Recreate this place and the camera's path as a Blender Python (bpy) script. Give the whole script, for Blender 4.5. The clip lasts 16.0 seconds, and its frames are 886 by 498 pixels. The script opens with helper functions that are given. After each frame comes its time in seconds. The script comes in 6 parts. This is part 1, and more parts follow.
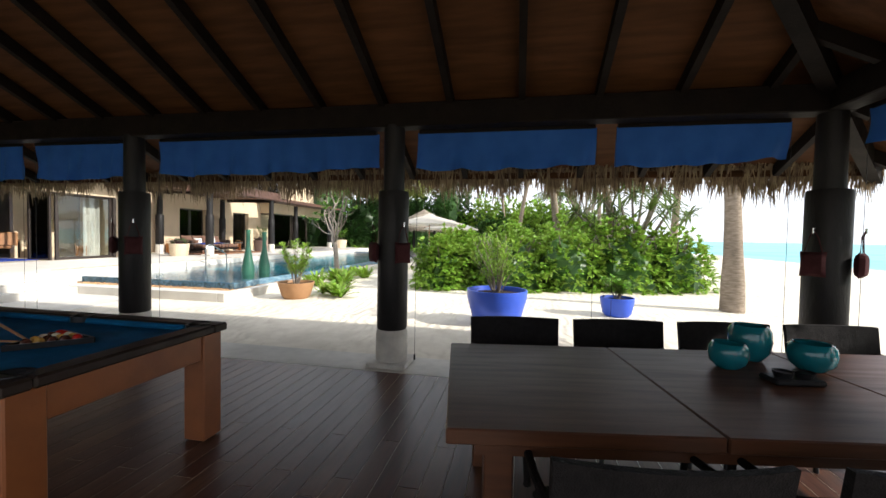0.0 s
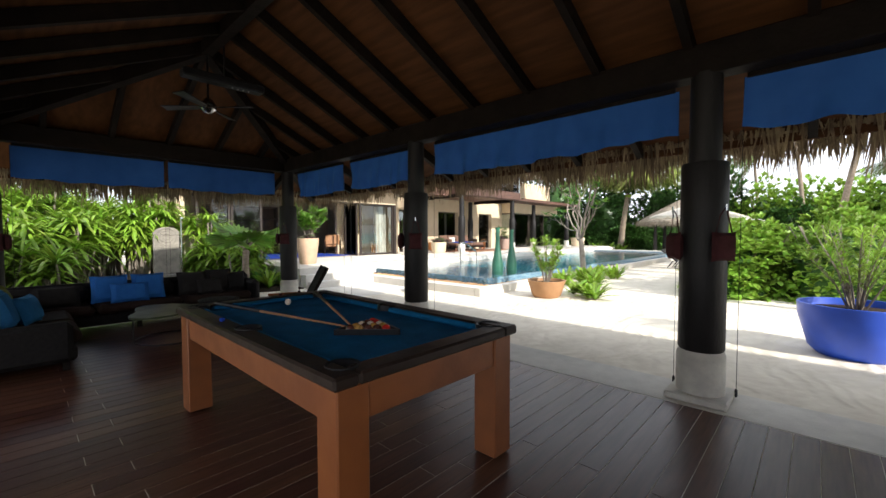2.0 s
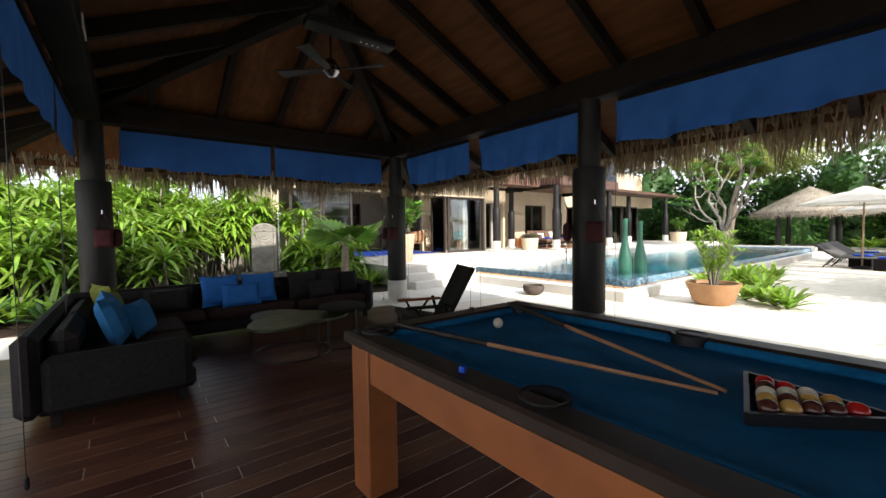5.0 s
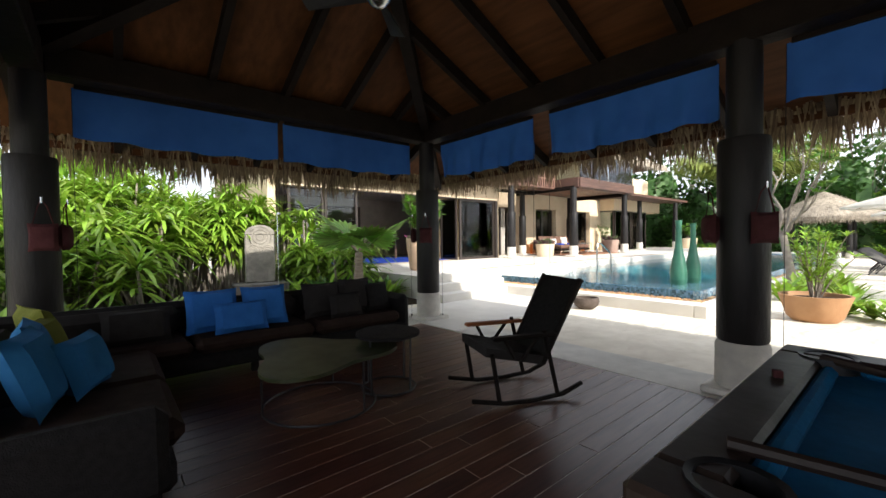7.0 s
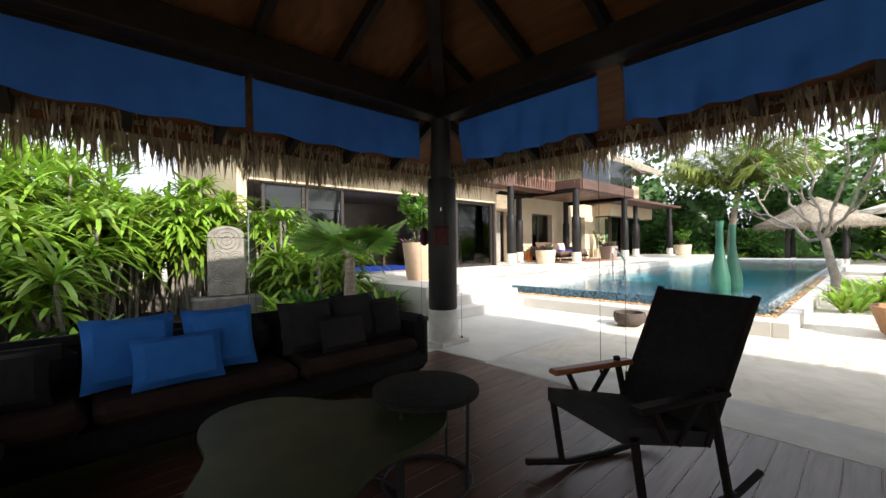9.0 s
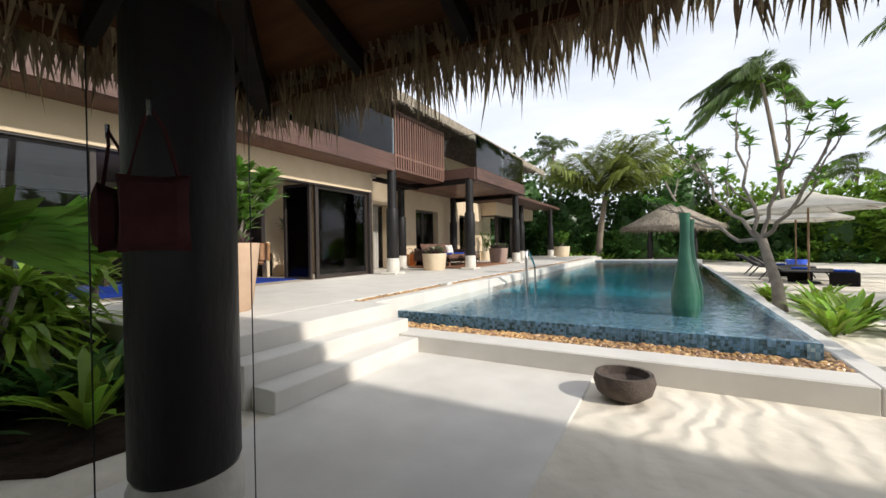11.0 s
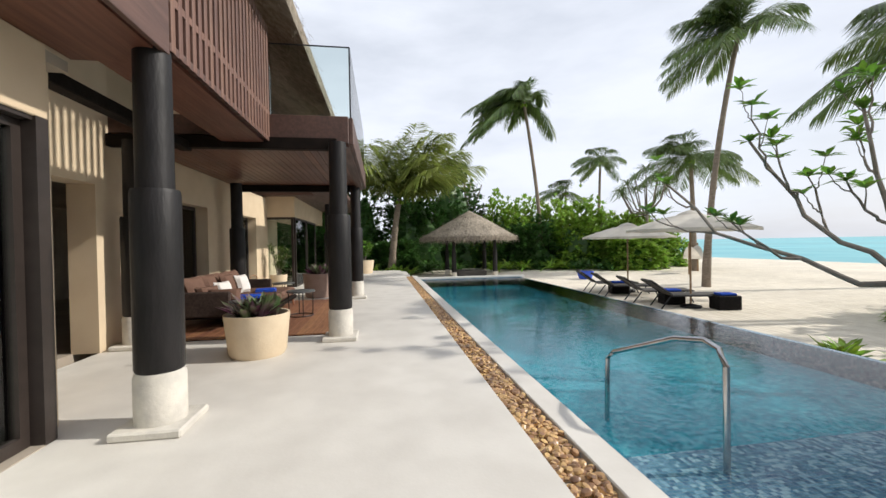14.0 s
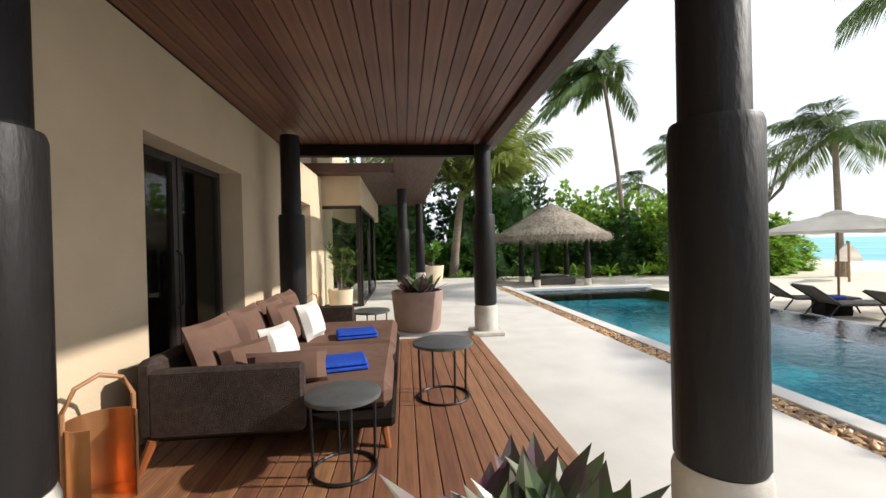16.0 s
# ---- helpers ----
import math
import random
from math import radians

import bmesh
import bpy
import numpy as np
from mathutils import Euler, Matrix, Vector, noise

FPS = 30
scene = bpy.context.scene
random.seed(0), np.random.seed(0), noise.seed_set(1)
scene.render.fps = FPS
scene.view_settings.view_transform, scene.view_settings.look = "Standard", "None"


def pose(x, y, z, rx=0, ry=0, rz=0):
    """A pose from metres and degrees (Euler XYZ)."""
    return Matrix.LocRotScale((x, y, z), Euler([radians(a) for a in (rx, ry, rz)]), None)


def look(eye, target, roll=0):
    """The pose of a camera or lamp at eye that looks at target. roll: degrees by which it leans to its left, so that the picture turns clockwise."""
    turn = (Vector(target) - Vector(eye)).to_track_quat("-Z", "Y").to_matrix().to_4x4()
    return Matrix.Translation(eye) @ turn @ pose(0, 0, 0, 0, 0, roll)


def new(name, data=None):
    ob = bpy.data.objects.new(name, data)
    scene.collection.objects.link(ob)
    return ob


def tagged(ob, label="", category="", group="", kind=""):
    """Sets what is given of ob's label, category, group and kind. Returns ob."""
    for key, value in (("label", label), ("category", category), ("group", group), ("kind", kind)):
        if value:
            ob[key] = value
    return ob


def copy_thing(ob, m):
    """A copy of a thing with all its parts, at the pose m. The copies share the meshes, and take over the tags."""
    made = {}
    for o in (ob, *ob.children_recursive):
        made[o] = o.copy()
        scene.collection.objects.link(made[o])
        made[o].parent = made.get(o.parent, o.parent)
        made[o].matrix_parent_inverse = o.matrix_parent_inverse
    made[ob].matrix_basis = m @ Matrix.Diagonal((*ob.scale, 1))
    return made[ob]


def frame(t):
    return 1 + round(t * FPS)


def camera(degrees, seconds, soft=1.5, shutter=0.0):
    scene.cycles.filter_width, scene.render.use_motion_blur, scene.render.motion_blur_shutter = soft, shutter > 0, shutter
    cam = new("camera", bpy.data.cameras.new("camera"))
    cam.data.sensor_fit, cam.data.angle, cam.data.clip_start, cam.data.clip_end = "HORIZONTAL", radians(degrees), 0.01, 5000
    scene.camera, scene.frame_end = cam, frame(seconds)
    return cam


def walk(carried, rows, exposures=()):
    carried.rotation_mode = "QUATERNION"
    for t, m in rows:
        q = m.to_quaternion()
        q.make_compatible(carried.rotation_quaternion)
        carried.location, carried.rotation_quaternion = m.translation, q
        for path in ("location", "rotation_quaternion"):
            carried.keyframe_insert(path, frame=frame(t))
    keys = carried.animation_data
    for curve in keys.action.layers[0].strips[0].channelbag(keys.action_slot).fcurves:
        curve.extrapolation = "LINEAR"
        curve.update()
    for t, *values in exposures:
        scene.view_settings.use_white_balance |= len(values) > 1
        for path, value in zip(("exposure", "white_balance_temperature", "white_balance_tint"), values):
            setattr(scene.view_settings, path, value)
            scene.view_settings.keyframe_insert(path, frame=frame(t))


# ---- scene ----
cam = camera(96.0, 16.0)
PATH = [
    (0, (10.97, -8.07, 1.516), (10.586, -6.108, 1.452), 1.1),
    (0.5, (10.824, -7.887, 1.503), (10.105, -6.023, 1.43), 0.9),
    (1, (10.67, -7.762, 1.478), (9.65, -6.043, 1.4), 0.3),
    (1.5, (10.45, -7.648, 1.461), (9.205, -6.085, 1.377), -0.1),
    (2, (10.221, -7.645, 1.433), (8.852, -6.189, 1.354), -0.1),
    (2.5, (9.956, -7.688, 1.446), (8.54, -6.279, 1.358), -0.4),
    (3, (9.673, -7.726, 1.411), (8.228, -6.345, 1.329), -0.5),
    (3.5, (9.344, -7.677, 1.375), (7.852, -6.347, 1.298), -0.5),
    (4, (9.049, -7.681, 1.341), (7.518, -6.397, 1.264), -0.7),
    (4.5, (8.731, -7.674, 1.33), (7.171, -6.424, 1.249), -0.8),
    (5.0, (8.374, -7.648, 1.349), (6.803, -6.413, 1.26), -0.76),
    (5.5, (7.988, -7.61, 1.373), (6.42, -6.373, 1.278), -0.66),
    (6.0, (7.585, -7.565, 1.378), (6.026, -6.316, 1.285), -0.58),
    (6.5, (7.175, -7.519, 1.338), (5.63, -6.252, 1.261), -0.6),
    (7, (6.765, -7.474, 1.268), (5.234, -6.188, 1.216), -0.7),
    (7.5, (6.375, -7.425, 1.275), (4.859, -6.121, 1.223), -0.7),
    (8, (6.006, -7.279, 1.253), (4.5, -5.962, 1.219), -0.7),
    (8.5, (5.685, -7.143, 1.225), (4.194, -5.81, 1.205), -0.73),
    (9.0, (5.407, -6.97, 1.193), (3.944, -5.606, 1.181), -0.81),
    (9.5, (5.095, -6.674, 1.167), (3.684, -5.256, 1.157), -0.89),
    (10.0, (4.67, -6.17, 1.156), (3.349, -4.669, 1.146), -0.97),
    (10.5, (4.054, -5.372, 1.171), (2.879, -3.754, 1.16), -1.0),
    (11, (3.317, -4.398, 1.202), (2.331, -2.658, 1.191), -1.0),
    (11.5, (2.663, -3.502, 1.235), (1.99, -1.619, 1.225), -1.0),
    (12, (1.921, -2.759, 1.303), (1.671, -0.775, 1.281), -1.1),
    (12.5, (0.947, -1.962, 1.408), (1.033, 0.036, 1.375), -0.4),
    (13, (0.003, -1.16, 1.66), (0.227, 0.827, 1.633), -0.5),
    (13.5, (-0.736, -0.322, 1.768), (-0.454, 1.658, 1.742), -0.9),
    (14, (-1.372, 0.873, 1.802), (-1.067, 2.849, 1.775), -1.0),
    (14.5, (-1.859, 2.138, 1.774), (-1.561, 4.116, 1.754), -1.0),
    (15, (-2.287, 3.386, 1.783), (-2.008, 5.366, 1.764), -1.1),
    (15.5, (-2.618, 4.511, 1.764), (-2.364, 6.495, 1.756), -1.3),
    (16, (-3.14, 5.16, 1.776), (-2.945, 7.15, 1.764), -1.4),
]
walk(cam, [(t, look(eye, target, roll)) for t, eye, target, roll in PATH],
     [(0.0, 0.65), (2.0, 0.85), (8.2, 0.95), (10.5, 0.5), (11.5, -0.22), (12.5, -0.1), (14.5, -0.05), (15.5, 0.0), (16.0, 0.32)])

# ---- world, sun ----
SUN = Vector((1.67, -0.2, 1.05)).normalized()
world = bpy.data.worlds.new("world")
scene.world = world
world.use_nodes = True
wn, wl = world.node_tree.nodes, world.node_tree.links
sky = wn.new("ShaderNodeTexSky")
sky.sky_type, sky.sun_disc = "NISHITA", False
sky.sun_elevation = math.asin(SUN.z)
sky.sun_rotation = math.atan2(SUN.x, SUN.y)
sky.air_density, sky.dust_density = 1.0, 3.0
tc = wn.new("ShaderNodeTexCoord")
mp = wn.new("ShaderNodeMapping")
mp.inputs["Scale"].default_value = (1.0, 1.0, 3.2)
wl.new(tc.outputs["Generated"], mp.inputs["Vector"])
nz = wn.new("ShaderNodeTexNoise")
nz.inputs["Scale"].default_value, nz.inputs["Detail"].default_value, nz.inputs["Roughness"].default_value = 1.7, 7, 0.55
wl.new(mp.outputs["Vector"], nz.inputs["Vector"])
cr = wn.new("ShaderNodeValToRGB")
cr.color_ramp.elements[0].position, cr.color_ramp.elements[0].color = 0.36, (0.68, 0.68, 0.68, 1)
cr.color_ramp.elements[1].position, cr.color_ramp.elements[1].color = 0.62, (0.97, 0.97, 0.97, 1)
wl.new(nz.outputs["Fac"], cr.inputs["Fac"])
mx = wn.new("ShaderNodeMixRGB")
mx.inputs[2].default_value = (9.9, 10.4, 11.5, 1)
wl.new(cr.outputs["Color"], mx.inputs[0])
wl.new(sky.outputs["Color"], mx.inputs[1])
wl.new(mx.outputs["Color"], wn["Background"].inputs["Color"])
wn["Background"].inputs["Strength"].default_value = 0.1
sun = new("sun", bpy.data.lights.new("sun", "SUN"))
sun.data.energy, sun.data.angle, sun.data.color = 4.4, radians(1.2), (1.0, 0.95, 0.88)
sun.matrix_world = look(SUN * 50, (0, 0, 0))


# ---- materials ----
def mat(name, c1, c2=None, scale=4.0, rough=0.6, bump=0.15, bscale=None, metal=0.0, stretch=(1, 1, 1), vary=0.0, island=0.0, spec=0.5, sss=0.0, stain=0.25):
    m = bpy.data.materials.new(name)
    m.use_nodes = True
    n, l = m.node_tree.nodes, m.node_tree.links
    b = n["Principled BSDF"]
    c2 = c2 or tuple(v * 0.72 for v in c1)
    t = n.new("ShaderNodeTexCoord")
    mp = n.new("ShaderNodeMapping")
    mp.inputs["Scale"].default_value = stretch
    l.new(t.outputs["Object"], mp.inputs["Vector"])
    a = n.new("ShaderNodeTexNoise")
    a.inputs["Scale"].default_value, a.inputs["Detail"].default_value = scale, 6
    l.new(mp.outputs["Vector"], a.inputs["Vector"])
    big = n.new("ShaderNodeTexNoise")
    big.inputs["Scale"].default_value, big.inputs["Detail"].default_value = scale * 0.13, 3
    l.new(t.outputs["Object"], big.inputs["Vector"])
    mix = n.new("ShaderNodeMixRGB")
    mix.inputs[1].default_value, mix.inputs[2].default_value = (*c1, 1), (*c2, 1)
    r = n.new("ShaderNodeValToRGB")
    r.color_ramp.elements[0].position, r.color_ramp.elements[1].position = 0.35, 0.68
    l.new(a.outputs["Fac"], r.inputs["Fac"])
    l.new(r.outputs["Color"], mix.inputs[0])
    last = mix.outputs["Color"]
    hsv = n.new("ShaderNodeHueSaturation")
    l.new(last, hsv.inputs["Color"])
    mm = n.new("ShaderNodeMapRange")
    mm.inputs[1].default_value, mm.inputs[2].default_value = 0.3, 0.7
    mm.inputs[3].default_value, mm.inputs[4].default_value = 1 - stain, 1 + stain * 0.5
    l.new(big.outputs["Fac"], mm.inputs[0])
    val = mm.outputs[0]
    if vary or island:
        src = n.new("ShaderNodeObjectInfo").outputs["Random"] if vary else n.new("ShaderNodeNewGeometry").outputs["Random Per Island"]
        k = vary or island
        vr = n.new("ShaderNodeMapRange")
        vr.inputs[3].default_value, vr.inputs[4].default_value = 1 - k, 1 + k
        l.new(src, vr.inputs[0])
        mu = n.new("ShaderNodeMath")
        mu.operation = "MULTIPLY"
        l.new(val, mu.inputs[0])
        l.new(vr.outputs[0], mu.inputs[1])
        val = mu.outputs[0]
        hu = n.new("ShaderNodeMapRange")
        hu.inputs[3].default_value, hu.inputs[4].default_value = 0.5 - 0.03 * k, 0.5 + 0.03 * k
        l.new(src, hu.inputs[0])
        l.new(hu.outputs[0], hsv.inputs["Hue"])
    l.new(val, hsv.inputs["Value"])
    l.new(hsv.outputs["Color"], b.inputs["Base Color"])
    rr = n.new("ShaderNodeMapRange")
    rr.inputs[3].default_value, rr.inputs[4].default_value = max(rough - 0.1, 0.02), min(rough + 0.12, 1)
    l.new(a.outputs["Fac"], rr.inputs[0])
    l.new(rr.outputs[0], b.inputs["Roughness"])
    b.inputs["Metallic"].default_value = metal
    b.inputs["Specular IOR Level"].default_value = spec
    if sss:
        b.inputs["Transmission Weight"].default_value = 0
        tr = n.new("ShaderNodeBsdfTranslucent")
        l.new(hsv.outputs["Color"], tr.inputs["Color"])
        ms = n.new("ShaderNodeMixShader")
        ms.inputs[0].default_value = sss
        l.new(b.outputs[0], ms.inputs[1])
        l.new(tr.outputs[0], ms.inputs[2])
        l.new(ms.outputs[0], n["Material Output"].inputs["Surface"])
    if bump:
        bn = n.new("ShaderNodeTexNoise")
        bn.inputs["Scale"].default_value, bn.inputs["Detail"].default_value = bscale or scale * 5, 5
        l.new(mp.outputs["Vector"], bn.inputs["Vector"])
        bb = n.new("ShaderNodeBump")
        bb.inputs["Strength"].default_value, bb.inputs["Distance"].default_value = bump, 0.02
        l.new(bn.outputs["Fac"], bb.inputs["Height"])
        l.new(bb.outputs["Normal"], b.inputs["Normal"])
    return m


def glassy(name, tint, rough=0.0, ior=1.45, wave=0.0, wscale=8.0, base=0.0):
    m = bpy.data.materials.new(name)
    m.use_nodes = True
    n, l = m.node_tree.nodes, m.node_tree.links
    n.remove(n["Principled BSDF"])
    tr, gl, fr, ms = n.new("ShaderNodeBsdfTransparent"), n.new("ShaderNodeBsdfGlossy"), n.new("ShaderNodeFresnel"), n.new("ShaderNodeMixShader")
    tr.inputs["Color"].default_value = (*tint, 1)
    gl.inputs["Roughness"].default_value = rough
    fr.inputs["IOR"].default_value = ior
    if wave:
        t, nz = n.new("ShaderNodeTexCoord"), n.new("ShaderNodeTexNoise")
        nz.inputs["Scale"].default_value, nz.inputs["Detail"].default_value = wscale, 4
        l.new(t.outputs["Object"], nz.inputs["Vector"])
        bb = n.new("ShaderNodeBump")
        bb.inputs["Strength"].default_value, bb.inputs["Distance"].default_value = wave, 0.05
        l.new(nz.outputs["Fac"], bb.inputs["Height"])
        l.new(bb.outputs["Normal"], gl.inputs["Normal"])
        l.new(bb.outputs["Normal"], fr.inputs["Normal"])
    l.new(fr.outputs[0], ms.inputs[0])
    l.new(tr.outputs[0], ms.inputs[1])
    l.new(gl.outputs[0], ms.inputs[2])
    l.new(ms.outputs[0], n["Material Output"].inputs["Surface"])
    return m


def mosaic(name, size, colours, grout, rough=0.15):
    m = mat(name, colours[0], rough=rough, bump=0)
    n, l = m.node_tree.nodes, m.node_tree.links
    b = n["Principled BSDF"]
    t = n.new("ShaderNodeTexCoord")
    br = n.new("ShaderNodeTexBrick")
    br.offset = 0.0
    br.inputs["Scale"].default_value = 1.0
    br.inputs["Mortar Size"].default_value = size * 0.05
    br.inputs["Brick Width"].default_value = br.inputs["Row Height"].default_value = size
    l.new(t.outputs["Object"], br.inputs["Vector"])
    sn = n.new("ShaderNodeVectorMath")
    sn.operation = "SNAP"
    sn.inputs[1].default_value = (size, size, size)
    l.new(t.outputs["Object"], sn.inputs[0])
    wh = n.new("ShaderNodeTexWhiteNoise")
    l.new(sn.outputs[0], wh.inputs["Vector"])
    r = n.new("ShaderNodeValToRGB")
    r.color_ramp.interpolation = "CONSTANT"
    while len(r.color_ramp.elements) < len(colours):
        r.color_ramp.elements.new(0.5)
    for i, c in enumerate(colours):
        r.color_ramp.elements[i].position, r.color_ramp.elements[i].color = i / len(colours), (*c, 1)
    l.new(wh.outputs["Value"], r.inputs["Fac"])
    mix = n.new("ShaderNodeMixRGB")
    mix.inputs[2].default_value = (*grout, 1)
    l.new(br.outputs["Fac"], mix.inputs[0])
    l.new(r.outputs["Color"], mix.inputs[1])
    l.new(mix.outputs["Color"], b.inputs["Base Color"])
    return m


M_SAND = mat("sand", (0.72, 0.66, 0.55), (0.62, 0.56, 0.46), 3.0, 0.95, 0.8, 5.0, spec=0.1, stain=0.12)
sn, sl = M_SAND.node_tree.nodes, M_SAND.node_tree.links
rake = sn.new("ShaderNodeTexWave")
rake.inputs["Scale"].default_value, rake.inputs["Distortion"].default_value = 1.5, 14.0
rake.inputs["Detail"].default_value, rake.inputs["Detail Scale"].default_value = 3.0, 0.7
rc_ = sn.new("ShaderNodeTexCoord")
sl.new(rc_.outputs["Object"], rake.inputs["Vector"])
rb = sn.new("ShaderNodeBump")
rb.inputs["Strength"].default_value, rb.inputs["Distance"].default_value = 0.35, 0.03
sl.new(rake.outputs["Fac"], rb.inputs["Height"])
sl.new(sn["Bump"].outputs["Normal"], rb.inputs["Normal"])
sl.new(rb.outputs["Normal"], sn["Principled BSDF"].inputs["Normal"])
M_STONE = mat("pale_concrete", (0.64, 0.61, 0.555), (0.56, 0.53, 0.48), 2.2, 0.55, 0.05, 40, stain=0.1)
M_PLINTH = mat("plinth_concrete", (0.66, 0.62, 0.54), (0.5, 0.47, 0.42), 6, 0.8, 0.25, 30)
M_KERB = mat("grey_kerb_stone", (0.6, 0.57, 0.51), (0.52, 0.49, 0.44), 6, 0.75, 0.15, 40)
M_WALL = mat("cream_render", (0.62, 0.5, 0.35), (0.58, 0.46, 0.32), 3, 0.9, 0.12, 60, spec=0.2, stain=0.08)
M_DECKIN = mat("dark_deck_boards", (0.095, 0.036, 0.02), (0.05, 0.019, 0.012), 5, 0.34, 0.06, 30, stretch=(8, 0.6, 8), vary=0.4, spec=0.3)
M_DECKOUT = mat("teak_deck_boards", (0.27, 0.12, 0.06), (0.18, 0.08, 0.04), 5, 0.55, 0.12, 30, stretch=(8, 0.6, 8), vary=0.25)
M_DARKWOOD = mat("dark_stained_timber", (0.012, 0.008, 0.006), (0.007, 0.005, 0.004), 6, 0.65, 0.2, 30, spec=0.12)
M_PLY = mat("plywood_lining", (0.09, 0.036, 0.012), (0.056, 0.022, 0.008), 3, 0.7, 0.1, 20, stretch=(0.5, 4, 4), spec=0.15)
M_FASCIA = mat("brown_timber_fascia", (0.11, 0.055, 0.04), (0.07, 0.036, 0.027), 4, 0.5, 0.12, 25, stretch=(6, 0.4, 6))
M_SOFFIT = mat("soffit_boards", (0.16, 0.06, 0.035), (0.1, 0.038, 0.024), 4, 0.42, 0.1, 25, stretch=(8, 0.4, 8), vary=0.25)
M_SLAT = mat("slat_timber", (0.17, 0.085, 0.06), (0.1, 0.05, 0.037), 5, 0.6, 0.12, 25, stretch=(6, 6, 0.4), vary=0.2)
M_COL = mat("charcoal_column_wrap", (0.016, 0.014, 0.014), (0.009, 0.008, 0.008), 8, 0.5, 0.2, 40, stretch=(1, 1, 0.3), spec=0.3)
M_THATCH = mat("dry_palm_thatch", (0.33, 0.25, 0.16), (0.19, 0.14, 0.09), 9, 0.9, 0.5, 60, island=0.45, spec=0.1, sss=0.25)
M_THATCHG = mat("grey_palm_thatch", (0.36, 0.31, 0.25), (0.2, 0.17, 0.13), 9, 0.9, 0.6, 60, island=0.4, spec=0.1)
M_BLIND = mat("blue_canvas", (0.03, 0.12, 0.40), (0.022, 0.095, 0.33), 3, 0.75, 0.1, 200, spec=0.2, sss=0.1)
M_ORANGE = mat("oiled_cherry_wood", (0.26, 0.08, 0.022), (0.19, 0.055, 0.015), 4, 0.4, 0.05, 30, stretch=(1, 1, 1))
M_RAILWOOD = mat("dark_table_rail", (0.035, 0.023, 0.018), (0.02, 0.013, 0.01), 6, 0.4, 0.05, 30, spec=0.2)
M_FELT = mat("blue_baize", (0.008, 0.12, 0.26), (0.007, 0.105, 0.23), 40, 0.95, 0.1, 300, spec=0.1)
M_TABLE = mat("dining_table_top", (0.11, 0.042, 0.02), (0.07, 0.027, 0.013), 4, 0.4, 0.04, 30, stretch=(0.5, 6, 6), spec=0.3)
M_BLACK = mat("black_wicker", (0.014, 0.012, 0.012), (0.009, 0.008, 0.008), 30, 0.7, 0.4, 150, spec=0.12)
M_CUSH = mat("charcoal_cushion", (0.028, 0.025, 0.024), (0.022, 0.019, 0.018), 12, 0.9, 0.2, 200, spec=0.1)
M_WEAVE = mat("brown_woven_rope", (0.07, 0.05, 0.042), (0.045, 0.032, 0.027), 30, 0.75, 0.5, 150, spec=0.15)
M_SEATBR = mat("dark_brown_cushion", (0.03, 0.018, 0.014), (0.024, 0.014, 0.011), 12, 0.9, 0.2, 200, spec=0.1)
M_OLIVE = mat("olive_cushion", (0.15, 0.16, 0.03), (0.12, 0.13, 0.025), 12, 0.9, 0.2, 200, spec=0.1)
M_BLUEC = mat("blue_cushion", (0.03, 0.14, 0.42), (0.025, 0.12, 0.36), 12, 0.9, 0.2, 200, spec=0.1)
M_SKYC = mat("sky_blue_cushion", (0.03, 0.15, 0.33), (0.025, 0.13, 0.29), 12, 0.9, 0.2, 200, spec=0.1)
M_BROWNC = mat("taupe_cushion", (0.17, 0.1, 0.075), (0.145, 0.085, 0.062), 12, 0.9, 0.2, 200, spec=0.1)
M_WHITEC = mat("white_cushion", (0.75, 0.72, 0.68), (0.7, 0.66, 0.62), 12, 0.9, 0.2, 200, spec=0.1)
M_TOWEL = mat("royal_blue_towel", (0.03, 0.09, 0.5), (0.02, 0.07, 0.42), 30, 0.95, 0.5, 150, spec=0.1)
M_BPOT = mat("cobalt_glazed_pot", (0.03, 0.1, 0.62), (0.025, 0.085, 0.55), 5, 0.4, 0.05, 30)
M_TPOT = mat("terracotta_pot", (0.42, 0.23, 0.11), (0.36, 0.19, 0.09), 6, 0.75, 0.15, 30)
M_CPOT = mat("cream_planter", (0.66, 0.54, 0.38), (0.6, 0.48, 0.33), 6, 0.7, 0.12, 30)
M_PPOT = mat("peach_planter", (0.55, 0.38, 0.26), (0.48, 0.33, 0.22), 6, 0.7, 0.12, 30)
M_MPOT = mat("mauve_planter", (0.36, 0.25, 0.2), (0.31, 0.21, 0.17), 6, 0.7, 0.12, 30)
M_SOIL = mat("dark_soil", (0.045, 0.03, 0.022), (0.025, 0.018, 0.013), 14, 0.95, 0.8, 40, spec=0.1)
M_GREENV = mat("green_glazed_vase", (0.045, 0.16, 0.10), (0.03, 0.115, 0.075), 5, 0.3, 0.15, 20)
M_TEAL = mat("teal_glass_votive", (0.01, 0.17, 0.2), (0.008, 0.13, 0.16), 5, 0.12, 0.03, 20)
M_STEEL = mat("brushed_steel", (0.6, 0.6, 0.6), (0.5, 0.5, 0.5), 12, 0.22, 0.02, 80, metal=1.0)
M_DMETAL = mat("dark_metal", (0.03, 0.03, 0.032), (0.02, 0.02, 0.022), 10, 0.4, 0.05, 60, metal=0.6)
M_FRAME = mat("dark_bronze_frame", (0.035, 0.026, 0.022), (0.025, 0.018, 0.015), 8, 0.4, 0.05, 50)
